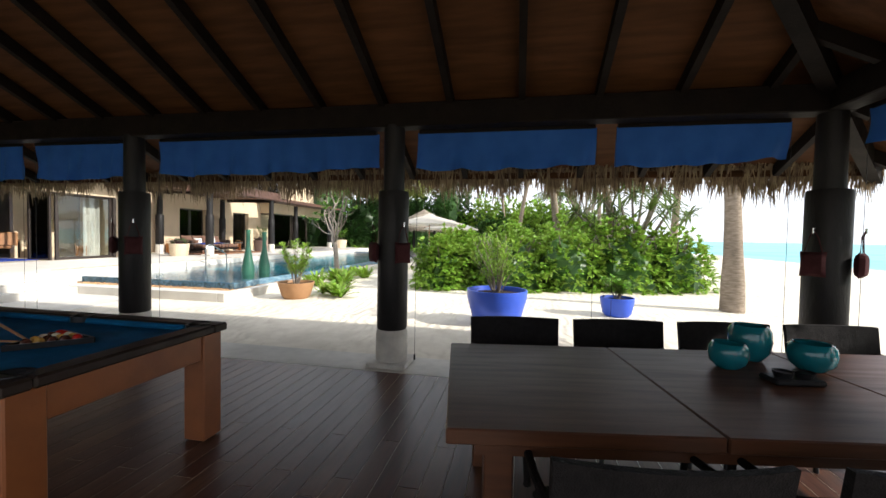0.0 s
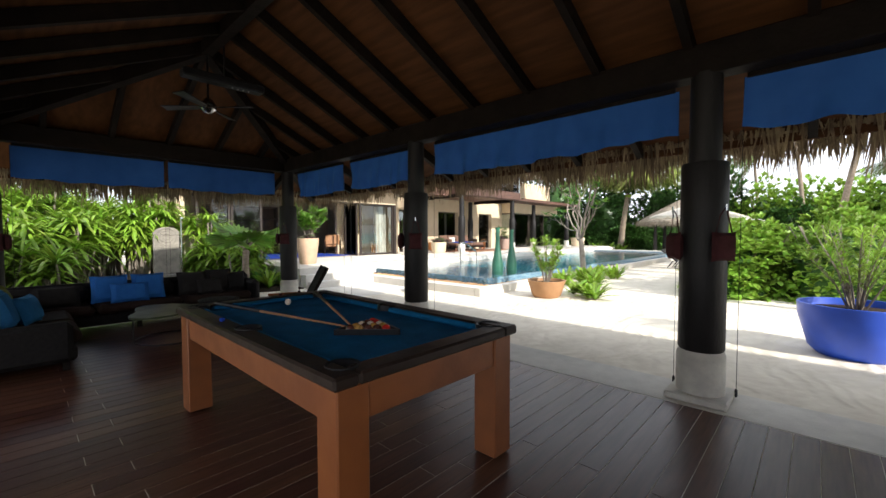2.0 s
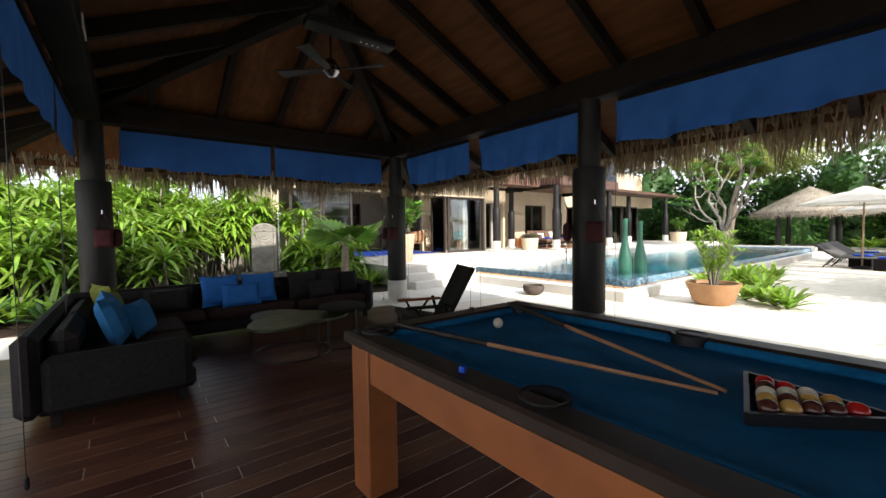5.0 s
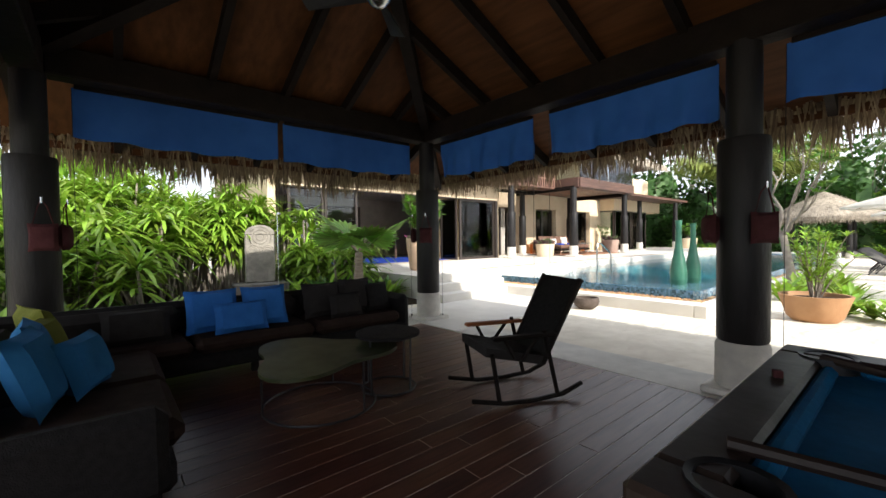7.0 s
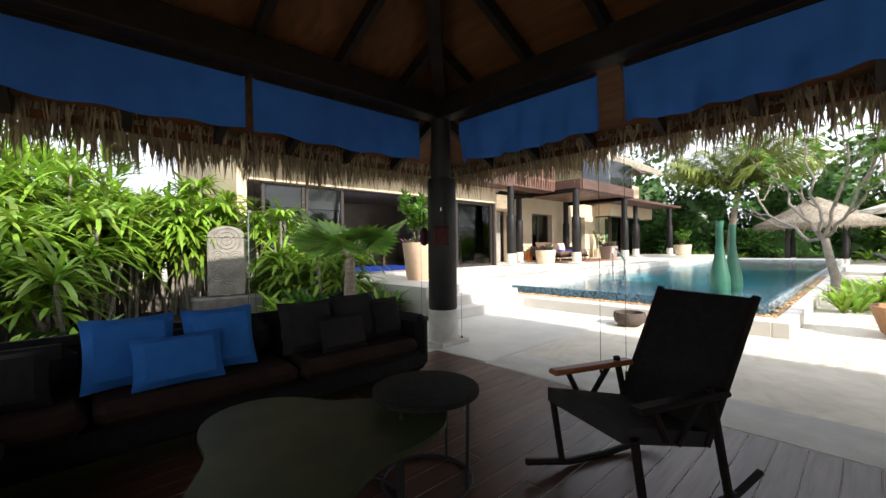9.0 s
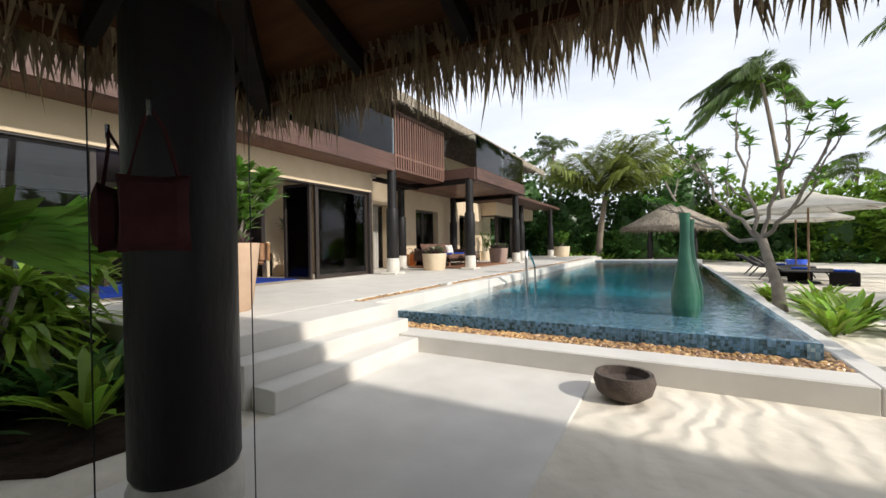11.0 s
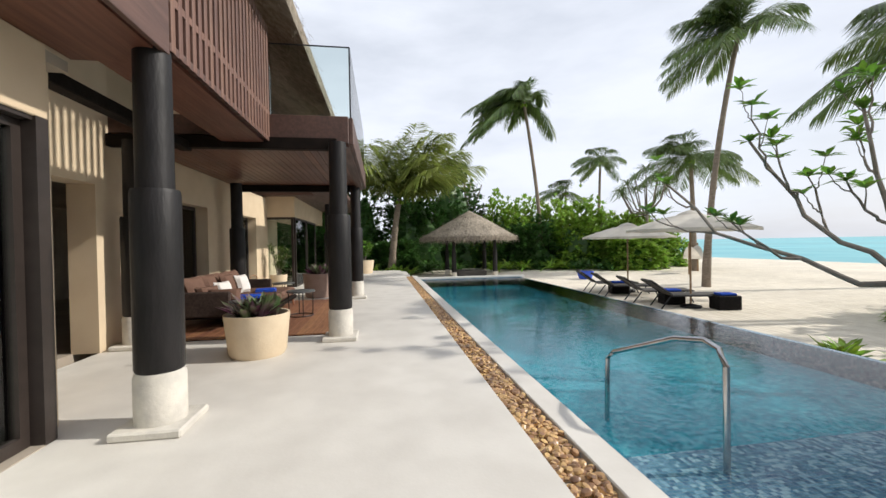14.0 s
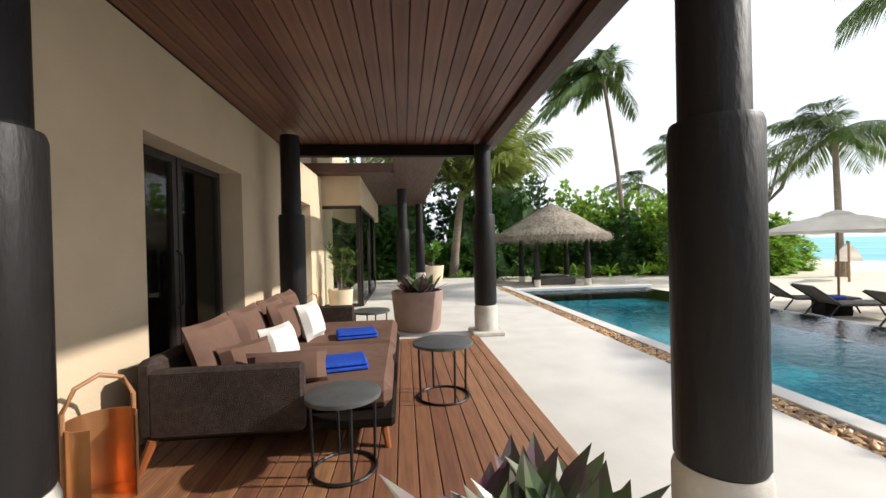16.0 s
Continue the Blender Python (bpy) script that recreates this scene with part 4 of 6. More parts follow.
A9 = Matrix.Translation((12.2, -5.68, 0)) @ Matrix.Rotation(radians(DA), 4, "Z")
first = None
for lx, ly, ro in ((-1.12, 0.76, 180), (-0.3, 0.76, 180), (0.52, 0.76, 180), (1.34, 0.76, 180), (-0.95, -0.72, 0), (-0.1, -0.72, 0), (0.75, -0.72, 0)):
    p = A9 @ Vector((lx, ly, 0))
    if first is None:
        first = dining_chair(p.x, p.y, DA + ro)
    else:
        copy_thing(first, pose(p.x, p.y, 0, 0, 0, DA + ro))
for x, y, rr, h in ((12.2, -5.42, 0.105, 0.15), (12.42, -5.2, 0.12, 0.22), (12.68, -5.34, 0.12, 0.16)):
    v = thing("votive_bowl", "rounded teal glass votive bowl on the dining table", "candle holder", x, y, 0.766, 0, "teal votives")
    part("bowl", G().lathe([(rr * .55, 0), (rr * .92, h * .25), (rr, h * .55), (rr * .95, h * .85), (rr * .8, h), (rr * .72, h * .97), (rr * .85, h * .6), (rr * .5, h * .15)], 28, cap=False), M_TEAL, v, "", True)
t = thing("candle_tray", "small black tray with candle dishes on the table", "tray", 12.42, -5.62, 0.766, DA)
part("tray", G().box(-.13, .13, -.07, .07, 0, .03, .01), M_DMETAL, t)
part("dish", G().lathe([(0.04, 0.03), (0.05, 0.06), (0.04, 0.05)], 16, (-0.05, 0)), M_DMETAL, t)
part("dish", G().lathe([(0.04, 0.03), (0.05, 0.06), (0.04, 0.05)], 16, (0.06, 0)), M_DMETAL, t)

# ---- lounge corner ----
sofa = thing("corner_sofa", "low dark woven corner sofa with charcoal seat cushions", "sofa", 0, 0, 0)
part("base", G().box(1.98, 2.68, -8.2, -4.64, 0.1, 0.26, 0.03).box(2.68, 4.55, -8.2, -7.25, 0.1, 0.26, 0.03), M_BLACK, sofa)
for x, y in ((2.06, -4.72), (2.6, -4.72), (2.06, -8.1), (2.6, -6.4), (4.48, -8.1), (4.48, -7.34)):
    part("foot", G().box(x - .03, x + .03, y - .03, y + .03, 0.004, 0.11), M_DARKWOOD, sofa)
part("backrest", G().box(1.96, 2.1, -8.3, -4.58, 0.1, 0.68, 0.05).box(2.1, 4.6, -8.3, -8.16, 0.1, 0.68, 0.05), M_BLACK, sofa)
part("arm", G().box(2.1, 2.68, -4.73, -4.58, 0.1, 0.58, 0.06), M_BLACK, sofa)
part("arm", G().box(4.46, 4.6, -8.16, -7.28, 0.1, 0.52, 0.05), M_BLACK, sofa)
for y0, y1 in ((-5.8, -4.75), (-6.9, -5.82), (-8.1, -6.92)):
    part("seat_cushion", G().box(2.12, 2.72, y0, y1, 0.26, 0.4, 0.05), M_SEATBR, sofa)
for x0, x1 in ((2.74, 3.6), (3.62, 4.45)):
    part("seat_cushion", G().box(x0, x1, -8.12, -7.2, 0.26, 0.4, 0.05), M_SEATBR, sofa)
for y0, y1 in ((-5.75, -4.8), (-6.85, -5.85), (-7.9, -6.95)):
    part("back_cushion", G().box(2.11, 2.28, y0, y1, 0.4, 0.66, 0.07), M_CUSH, sofa)
for x0, x1 in ((2.5, 3.5), (3.55, 4.4)):
    part("back_cushion", G().box(x0, x1, -8.15, -7.98, 0.4, 0.66, 0.07), M_CUSH, sofa)


def scatter_cushion(x, y, z, rz, w, h, m, label, tilt=18):
    c = thing("scatter_cushion", label, "cushion", x, y, z, rz, "scatter cushions")
    part("cover", G().pillow(w, h, 0.16, Matrix.Translation((0, 0, h / 2 - .01)) @ Matrix.Rotation(radians(-tilt), 4, "X")), m, c, "", True)


for y, w, h, m, lab, x in ((-6.72, .46, .42, M_BLUEC, "bright blue square scatter cushion on the sofa", 2.4), (-6.24, .44, .42, M_BLUEC, "bright blue square scatter cushion on the sofa", 2.4), (-6.5, .48, .3, M_BLUEC, "small blue oblong cushion leaning on the sofa", 2.56),
                         (-5.62, .45, .4, M_CUSH, "charcoal scatter cushion on the sofa", 2.4), (-5.2, .42, .42, M_CUSH, "charcoal scatter cushion on the sofa", 2.4), (-5.4, .4, .28, M_CUSH, "charcoal scatter cushion on the sofa", 2.55), (-7.3, .5, .3, M_CUSH, "charcoal scatter cushion on the sofa", 2.45), (-4.95, .36, .36, M_BLACK, "black scatter cushion at the sofa arm", 2.45)):
    scatter_cushion(x, y, 0.4, 90, w, h, m, lab)
for x, y, w, h, m, lab, rz in ((2.75, -7.85, .5, .45, M_OLIVE, "olive green scatter cushion on the sofa", 200), (3.1, -7.8, .48, .4, M_OLIVE, "olive green scatter cushion on the sofa", 170), (3.45, -7.8, .46, .44, M_SKYC, "sky blue scatter cushion on the sofa", 185), (3.85, -7.78, .46, .44, M_SKYC, "sky blue scatter cushion on the sofa", 172), (3.6, -7.6, .44, .34, M_SKYC, "sky blue scatter cushion on the sofa", 160)):
    scatter_cushion(x, y, 0.4, rz, w, h, m, lab)


def ring(g, x, y, z, rad, r=0.009, seg=28):
    g.tube([(x + rad * math.cos(2 * math.pi * i / seg), y + rad * math.sin(2 * math.pi * i / seg), z) for i in range(seg)], r, 6, True)


ct = thing("coffee_table", "low clover-shaped dark green coffee table on a thin metal frame", "coffee table", 3.8, -6.24, 0.004)
n = 72
prof = [(0.5 + 0.11 * math.cos(3 * (2 * math.pi * i / n) + 2.4), 2 * math.pi * i / n) for i in range(n)]
v = [(r_ * math.cos(a), r_ * math.sin(a), z) for z in (0.375, 0.4) for r_, a in prof]
part("tabletop", G().add(v, [tuple(range(n))[::-1], tuple(range(n, 2 * n))] + [(i, (i + 1) % n, n + (i + 1) % n, n + i) for i in range(n)]), mat("dark_green_lacquer", (0.03, 0.038, 0.012), (0.023, 0.029, 0.009), 6, 0.45, 0.03, spec=0.35), ct)
for a in (0.4, 2.5, 4.6):
    part("leg", G().tube([(0.42 * math.cos(a), 0.42 * math.sin(a), 0.006), (0.42 * math.cos(a), 0.42 * math.sin(a), 0.376)], 0.009, 6), M_DMETAL, ct)
g = G()
ring(g, 0, 0, 0.012, 0.42)
part("foot_ring", g, M_DMETAL, ct)


def side_table(x, y, z, rad, h, m, group):
    t = thing("side_table", "round dark side table on a ringed metal frame", "side table", x, y, z, 20, group)
    part("tabletop", G().lathe([(rad - .01, h - .03), (rad, h - .025), (rad, h - .004), (rad - .008, h)], 32), m, t, "", True)
    for i in range(4):
        a = math.pi / 2 * i
        part("leg", G().tube([(rad * .82 * math.cos(a), rad * .82 * math.sin(a), 0.008), (rad * .86 * math.cos(a), rad * .86 * math.sin(a), h - .03)], 0.009, 6), M_DMETAL, t)
    g = G()
    ring(g, 0, 0, 0.01, rad * .84, 0.01)
    part("foot_ring", g, M_DMETAL, t)
    return t


side_table(3.86, -5.66, 0.004, 0.27, 0.48, M_BLACK, "lounge tables")

# ---- rocking chair ----
rc = thing("rocking_chair", "dark timber rocking chair with woven back and charcoal seat", "rocking chair", 4.6, -4.98, 0.004, 158)
for sx in (-1, 1):
    x = sx * 0.27
    part("rocker", G().tube([(x, -0.52, 0.10), (x, -0.35, 0.035), (x, -0.1, 0.016), (x, 0.15, 0.022), (x, 0.42, 0.075)], 0.018, 6), M_DARKWOOD, rc)
    part("leg", G().tube([(x, 0.2, 0.03), (x, 0.26, 0.4)], 0.019, 6), M_DARKWOOD, rc)
    part("leg", G().tube([(x, -0.3, 0.03), (x, -0.18, 0.55)], 0.019, 6), M_DARKWOOD, rc)
    part("brace", G().tube([(x, 0.02, 0.33), (x, -0.12, 0.5)], 0.015, 6), M_DARKWOOD, rc)
    part("armrest", G().box(x - .035, x + .035, -0.28, 0.26, 0.5, 0.53, 0.01), M_ORANGE if sx > 0 else M_DARKWOOD, rc)
    part("arm_post", G().tube([(x, 0.08, 0.36), (x, 0.16, 0.51)], 0.015, 6), M_DARKWOOD, rc)
    part("back_post", G().tube([(sx * .25, -0.18, 0.28), (sx * .26, -0.52, 0.93)], 0.02, 6), M_DARKWOOD, rc)
part("seat", G().add([(x, y, z + dz) for dz in (0, .07) for x, y, z in ((-.25, -.2, .27), (.25, -.2, .27), (.25, .3, .38), (-.25, .3, .38))], [(3, 2, 1, 0), (4, 5, 6, 7), (0, 1, 5, 4), (1, 2, 6, 5), (2, 3, 7, 6), (3, 0, 4, 7)]), M_CUSH, rc)
part("backrest", G().add([(x, y - d, z) for d in (0, .035) for x, y, z in ((-.25, -.18, .3), (.25, -.18, .3), (.26, -.52, .92), (-.26, -.52, .92))], [(3, 2, 1, 0), (4, 5, 6, 7), (0, 1, 5, 4), (1, 2, 6, 5), (2, 3, 7, 6), (3, 0, 4, 7)]), M_BLACK, rc)

# ---- pavilion fittings ----
fan = thing("ceiling_fan", "dark ceiling fan with a steel hub hung from the ridge", "ceiling fan", 4.0, YM, 3.16, 25)
part("rod", G().tube([(0, 0, 0.1), (0, 0, RZ - 3.16 - .1)], 0.014, 8), M_DMETAL, fan)
part("motor", G().lathe([(0.02, 0.16), (0.06, 0.13), (0.1, 0.06), (0.1, 0.0), (0.05, -0.05), (0.0, -0.06)], 20), M_STEEL, fan, "", True)
for i in range(4):
    a = math.pi / 2 * i + 0.3
    d, s = Vector((math.cos(a), math.sin(a), 0)), Vector((-math.sin(a), math.cos(a), 0))
    v = [d * 0.1 - s * .03, d * 0.1 + s * .03, d * .62 + s * .07, d * .62 - s * .07]
    part("blade", G().add([(p.x, p.y, 0.02 + dz + (0.012 if k in (1, 2) else -.012)) for dz in (0, .012) for k, p in enumerate(v)], [(3, 2, 1, 0), (4, 5, 6, 7), (0, 1, 5, 4), (1, 2, 6, 5), (2, 3, 7, 6), (3, 0, 4, 7)]), M_DMETAL, fan)
sp = thing("ceiling_speaker_bar", "long dark fixture on the rafters with small bright studs", "fixture", 4.35, YM + 0.1, 3.42, 90)
part("housing", G().box(-.5, .5, -.09, .09, 0, .1, .015), M_DMETAL, sp)
for i in range(4):
    part("stud", G().lathe([(0.012, -0.006), (0.012, 0.0)], 8, (0.1 + 0.07 * i, 0)), M_WHITEC, sp)
part("hanger", G().tube([(0, 0, .1), (0, 0, RZ - 3.42 - .12)], 0.01, 6), M_DMETAL, sp)


def bag(x, y, z, rz):
    b = thing("cloth_bag", "small maroon cloth bag hung on the column", "bag", x, y, z, rz, "hanging bags")
    part("body", G().pillow(0.2, 0.24, 0.09, Matrix.Translation((0, 0, 0))), M_BAG, b, "", True)
    part("strap", G().tube([(-.07, 0, .1), (-.03, .0, .26), (0, -.02, .32), (.03, .0, .26), (.07, 0, .1)], 0.006, 5), M_BAG, b)
    part("hook", G().tube([(0, -.02, .34), (0, -.02, .29)], 0.008, 6), M_STEEL, b)


for x, y in ((PX0, PY1), (5.87, PY1), (9.5, PY1), (PX1, PY1)):
    bag(x + 0.17, y - 0.17, 1.32, 45)
    bag(x - 0.19, y - 0.13, 1.32, -50)
bag(PX0 + .21, PY0 + .08, 1.32, 80)
bag(PX0 + .08, PY0 + .21, 1.32, 170)

pn = thing("beam_plate", "small white louvred plate fixed to the roof beam", "vent plate", 4.4, PY0 + .112, BEAM + .08)
part("plate", G().box(-.14, .14, 0, .014, 0, .1, .004), M_WHITEC, pn)
for i in range(5):
    part("louvre", G().box(-.1 + i * .042, -.075 + i * .042, .0145, .018, .025, .075), M_DMETAL, pn)

# ---- villa terrace furniture ----
db = thing("daybed", "wide taupe daybed with dark woven sides and tapered legs", "daybed", 0, 0, T)
part("platform", G().box(-4.62, -3.22, 7.62, 10.0, 0.17, 0.25, 0.02), M_DARKWOOD, db)
part("mattress", G().box(-4.5, -3.24, 7.7, 8.82, 0.25, 0.42, 0.05), M_BROWNC, db)
part("mattress", G().box(-4.5, -3.24, 8.84, 9.98, 0.25, 0.42, 0.05), M_BROWNC, db)
part("woven_side", G().box(-4.62, -3.75, 7.58, 7.66, 0.2, 0.6, 0.02), M_WEAVE, db)
part("woven_side", G().box(-4.62, -3.75, 9.97, 10.05, 0.2, 0.6, 0.02), M_WEAVE, db)
part("backrest", G().box(-4.68, -4.58, 7.58, 10.05, 0.2, 0.66, 0.03), M_WEAVE, db)
for x, y in ((-4.6, 7.6), (-3.3, 7.72), (-4.6, 10), (-3.3, 9.9)):
    part("leg", G().tube([(x, y, 0.2), (x + (.04 if x > -4 else -.06), y - .06, 0)], [0.03, 0.018], 8), M_ORANGE, db)
for x, y, rz, w, h, m, lab in ((-4.42, 8.0, 90, .6, .42, M_BROWNC, "taupe back cushion on the daybed"), (-4.42, 8.6, 90, .55, .42, M_BROWNC, "taupe back cushion on the daybed"), (-4.42, 9.2, 90, .55, .42, M_BROWNC, "taupe back cushion on the daybed"), (-4.42, 9.75, 90, .5, .42, M_BROWNC, "taupe back cushion on the daybed"),
                             (-4.22, 8.9, 80, .44, .4, M_BROWNC, "taupe scatter cushion on the daybed"), (-4.2, 7.95, 60, .4, .26, M_BROWNC, "taupe scatter cushion on the daybed"), (-4.1, 8.3, 70, .36, .3, M_WHITEC, "white scatter cushion on the daybed"), (-4.05, 9.1, 75, .34, .36, M_WHITEC, "white scatter cushion on the daybed"), (-3.9, 7.8, 10, .5, .22, M_BROWNC, "taupe bolster on the daybed")):
    scatter_cushion(x, y, T + .42, rz, w, h, m, lab)
for x, y in ((-3.62, 8.1), (-3.62, 9.1)):
    t = thing("folded_towel", "folded royal blue towel on the daybed", "towel", x, y, T + .42, 12, "blue towels")
    part("fold", G().box(-.19, .19, -.15, .15, 0.0, .03, .012), M_TOWEL, t)
    part("fold", G().box(-.185, .185, -.145, .15, 0.031, .06, .012), M_TOWEL, t)
side_table(-2.84, 8.45, T + .03, 0.25, 0.46, M_GREYTOP, "terrace tables")
side_table(-3.5, 7.45, T + .03, 0.21, 0.44, M_GREYTOP, "terrace tables")
side_table(-3.58, 10.35, T + .03, 0.24, 0.45, M_GREYTOP, "terrace tables")


def lantern(x, y, s=1.0, z=T + .03):
    l = thing("copper_lantern", "curved copper sheet lantern with a tall leather loop", "lantern", x, y, z, -30, "copper lanterns")
    n = 18
    v, f = [], []
    for i in range(n + 1):
        a = radians(40 + 280 * i / n)
        for rr in (0.15 * s, 0.145 * s):
            v += [(rr * math.cos(a), rr * math.sin(a), 0), (rr * math.cos(a), rr * math.sin(a), 0.42 * s)]
    for i in range(n):
        a = 4 * i
        f += [(a, a + 4, a + 5, a + 1), (a + 2, a + 3, a + 7, a + 6), (a + 1, a + 5, a + 7, a + 3)]
    part("shell", G().add(v, f), M_COPPER, l, "", True)
    part("floor_disc", G().lathe([(0.145 * s, 0), (0.145 * s, 0.012)], 24), M_COPPER, l)
    part("handle", G().tube([(0.0, 0.15 * s, .1), (0, .15 * s, .5 * s), (0, .1 * s, .6 * s), (0, 0, .64 * s), (0, -.1 * s, .6 * s), (0, -.15 * s, .5 * s), (0, -.15 * s, .1)], 0.012, 8), M_LEATHER, l, "", True)


lantern(-4.68, 7.32)
lantern(-4.62, 11.7, 0.9, T + .001)
lantern(-4.35, 3.35, 1.0, T + .007)
pl = thing("wall_socket", "small white outdoor socket box on the wall", "socket", WX + .002, 7.0, T + .3)
part("box", G().box(0, .05, -.09, .09, 0, .09, .008), M_WHITEC, pl)


# ---- pots and plants ----
def pot(name, label, cat, x, y, z, prof, m, soil_r, soil_z):
    p = thing(name, label, cat, x, y, z)
    part("bowl", G().lathe(prof, 40, cap=False), m, p, "", True)
    part("soil", G().lathe([(soil_r, soil_z - .02), (soil_r, soil_z), (soil_r * .5, soil_z + .02), (0.001, soil_z + .025)], 24), M_SOIL, p, "dark potting soil")
    return p


def planter_prof(r, h):
    return [(0.001, 0), (r * .8, 0), (r * .88, h * .1), (r, h * .95), (r, h), (r * .93, h), (r * .9, h * .8), (r * .8, h * .6)]


def plant(name, label, x, y, z, gl, m, gs=None, ms=None, group=""):
    t = thing(name, label, "plant", x, y, z, 0, group)
    tagged(part("leaves", gl, m, t), kind="stuff")
    if gs:
        part("stem", gs, ms or M_BARK, t)
    return t


def purple(x, y, z, r, n=26, size=0.4):
    g = G()
    for i in range(n):
        a, q = r.uniform(0, 6.28), r.uniform(0, 0.24)
        strap(g, Vector((q * math.cos(a), q * math.sin(a), 0)), r, 5, size, 0.065, 0.15, 0.7, 2.2, 4)
    plant("oyster_plant", "spiky purple and green oyster plant in the planter", x, y, z, g, M_PURPLE)


r = random.Random(21)
pot("planter", "large round cream concrete planter on the terrace", "planter", -2.87, 5.98, T, planter_prof(.37, .5), M_CPOT, .335, .42)
purple(-2.87, 5.98, T + .42, r, 30)
pot("planter", "round mauve concrete planter on the terrace", "planter", -2.95, 11.4, T, planter_prof(.4, .6), M_MPOT, .36, .52)
purple(-2.95, 11.4, T + .52, r, 26)
pot("planter", "round cream planter at the terrace end", "planter", -2.2, 19.5, T, planter_prof(.48, .6), M_CPOT, .43, .52)
pot("planter", "round cream planter beside the bay window", "planter", -4.45, 13.5, T, planter_prof(.25, .45), M_CPOT, .22, .38)
pot("planter", "tall tapered peach concrete planter on the terrace", "planter", -1.1, -1.62, T, [(0.001, 0), (.22, 0), (.25, .06), (.33, .74), (.33, .78), (.30, .78), (.28, .6)], M_PPOT, .3, .7)
pot("planter", "big cobalt blue bowl planter on the sand", "planter", 10.57, -1.0, 0, [(0.001, 0), (.34, 0), (.42, .08), (.52, .45), (.53, .6), (.5, .6), (.46, .4)], M_BPOT, .48, .52)
pot("planter", "small cobalt blue bowl planter on the sand", "planter", 12.87, .35, 0, [(0.001, 0), (.22, 0), (.27, .06), (.32, .3), (.32, .37), (.3, .37), (.28, .25)], M_BPOT, .29, .32)
pot("planter", "cobalt blue bowl planter near the sun loungers", "planter", 8.2, 18.6, 0, [(0.001, 0), (.25, 0), (.3, .06), (.38, .3), (.38, .37), (.35, .37), (.3, .25)], M_BPOT, .34, .32)
pot("planter", "wide terracotta bowl planter on the sand", "planter", 5.8, .45, 0, [(0.001, 0), (.26, 0), (.32, .06), (.4, .32), (.42, .38), (.38, .38), (.34, .25)], M_TPOT, .37, .32)


def shrub(x, y, z, r, n, h, spread, lsize, lw, m, label, bare=False):
    gl, gs = G(), G()
    for i in range(n):
        a = r.uniform(0, 6.28)
        e = Vector((math.cos(a) * spread * r.uniform(.3, 1), math.sin(a) * spread * r.uniform(.3, 1), h * r.uniform(.55, 1)))
        b = Vector((e.x * .15, e.y * .15, 0))
        mid = (b + e) / 2 + Vector((e.x * -.12, e.y * -.12, 0))
        gs.tube([b, mid, e], [0.012, 0.009, 0.005], 5)
        for k in range(7):
            u = r.uniform(.35, 1)
            p = mid.lerp(e, (u - .5) * 2) if u > .5 else b.lerp(mid, u * 2)
            rosette(gl, p, r, 5, lsize, lw)
        rosette(gl, e, r, 8, lsize, lw)
    plant("potted_shrub", label, x, y, z, gl, m, gs, M_BARK)


shrub(10.57, -1.0, .53, r, 26, 1.0, .55, .17, .018, M_STRAP, "sparse feathery green shrub in the blue planter")
shrub(12.87, .35, .33, r, 12, .4, .3, .15, .05, M_LEAF, "leafy young shrub in the blue planter")
shrub(5.8, .45, .33, r, 22, 1.0, .5, .16, .03, M_STRAP, "tall airy green shrub in the terracotta bowl")
shrub(-1.1, -1.62, T + .7, r, 16, 1.05, .55, .24, .09, M_LEAF, "bright green frangipani bush in the tall planter")
shrub(-2.2, 19.5, T + .53, r, 12, .9, .5, .22, .07, M_LEAF, "green frangipani bush in the planter")
shrub(-4.45, 13.5, T + .39, r, 9, .9, .3, .25, .03, M_PALM, "green parlour palm in the planter")
pot("planter", "round cream planter inside the glass door", "planter", -5.0, 2.6, T + .007, planter_prof(.27, .5), M_CPOT, .24, .42)
shrub(-5.0, 2.6, T + .43, r, 10, 1.0, .4, .3, .04, M_PALM, "green parlour palm in the indoor planter")
purple(-1.1, -1.62, T + .7, r, 16, .28)
bw = thing("stone_bowl", "low dark stone fire bowl on the sand", "bowl", 3.0, -1.02, 0.0)
part("bowl", G().lathe([(0.001, 0.0), (.12, 0), (.2, .06), (.225, .14), (.21, .2), (.18, .2), (.17, .14), (.1, .1), (0.001, .09)], 32, cap=False), mat("dark_lava_stone", (.1, .075, .06), (.06, .045, .036), 14, .9, .4, 60), bw, "", True)
for x, y, h, s in ((3.58, 2.4, 1.3, 0.94), (3.5, 1.8, 1.36, 1.0)):
    v = thing("bottle_vase", "tall green glazed bottle vase standing in the pool", "vase", x, y, WL - 0.1, 0, "pool vases")
    part("body", G().lathe([(0.001, 0), (.14 * s, 0), (.165 * s, .1), (.165 * s, .3), (.12 * s, .55), (.075 * s, .78), (.06 * s, .95), (.057 * s, h - .12), (.07 * s, h), (.05 * s, h - .02), (.045 * s, .9)], 28, cap=False), M_GREENV, v, "", True)

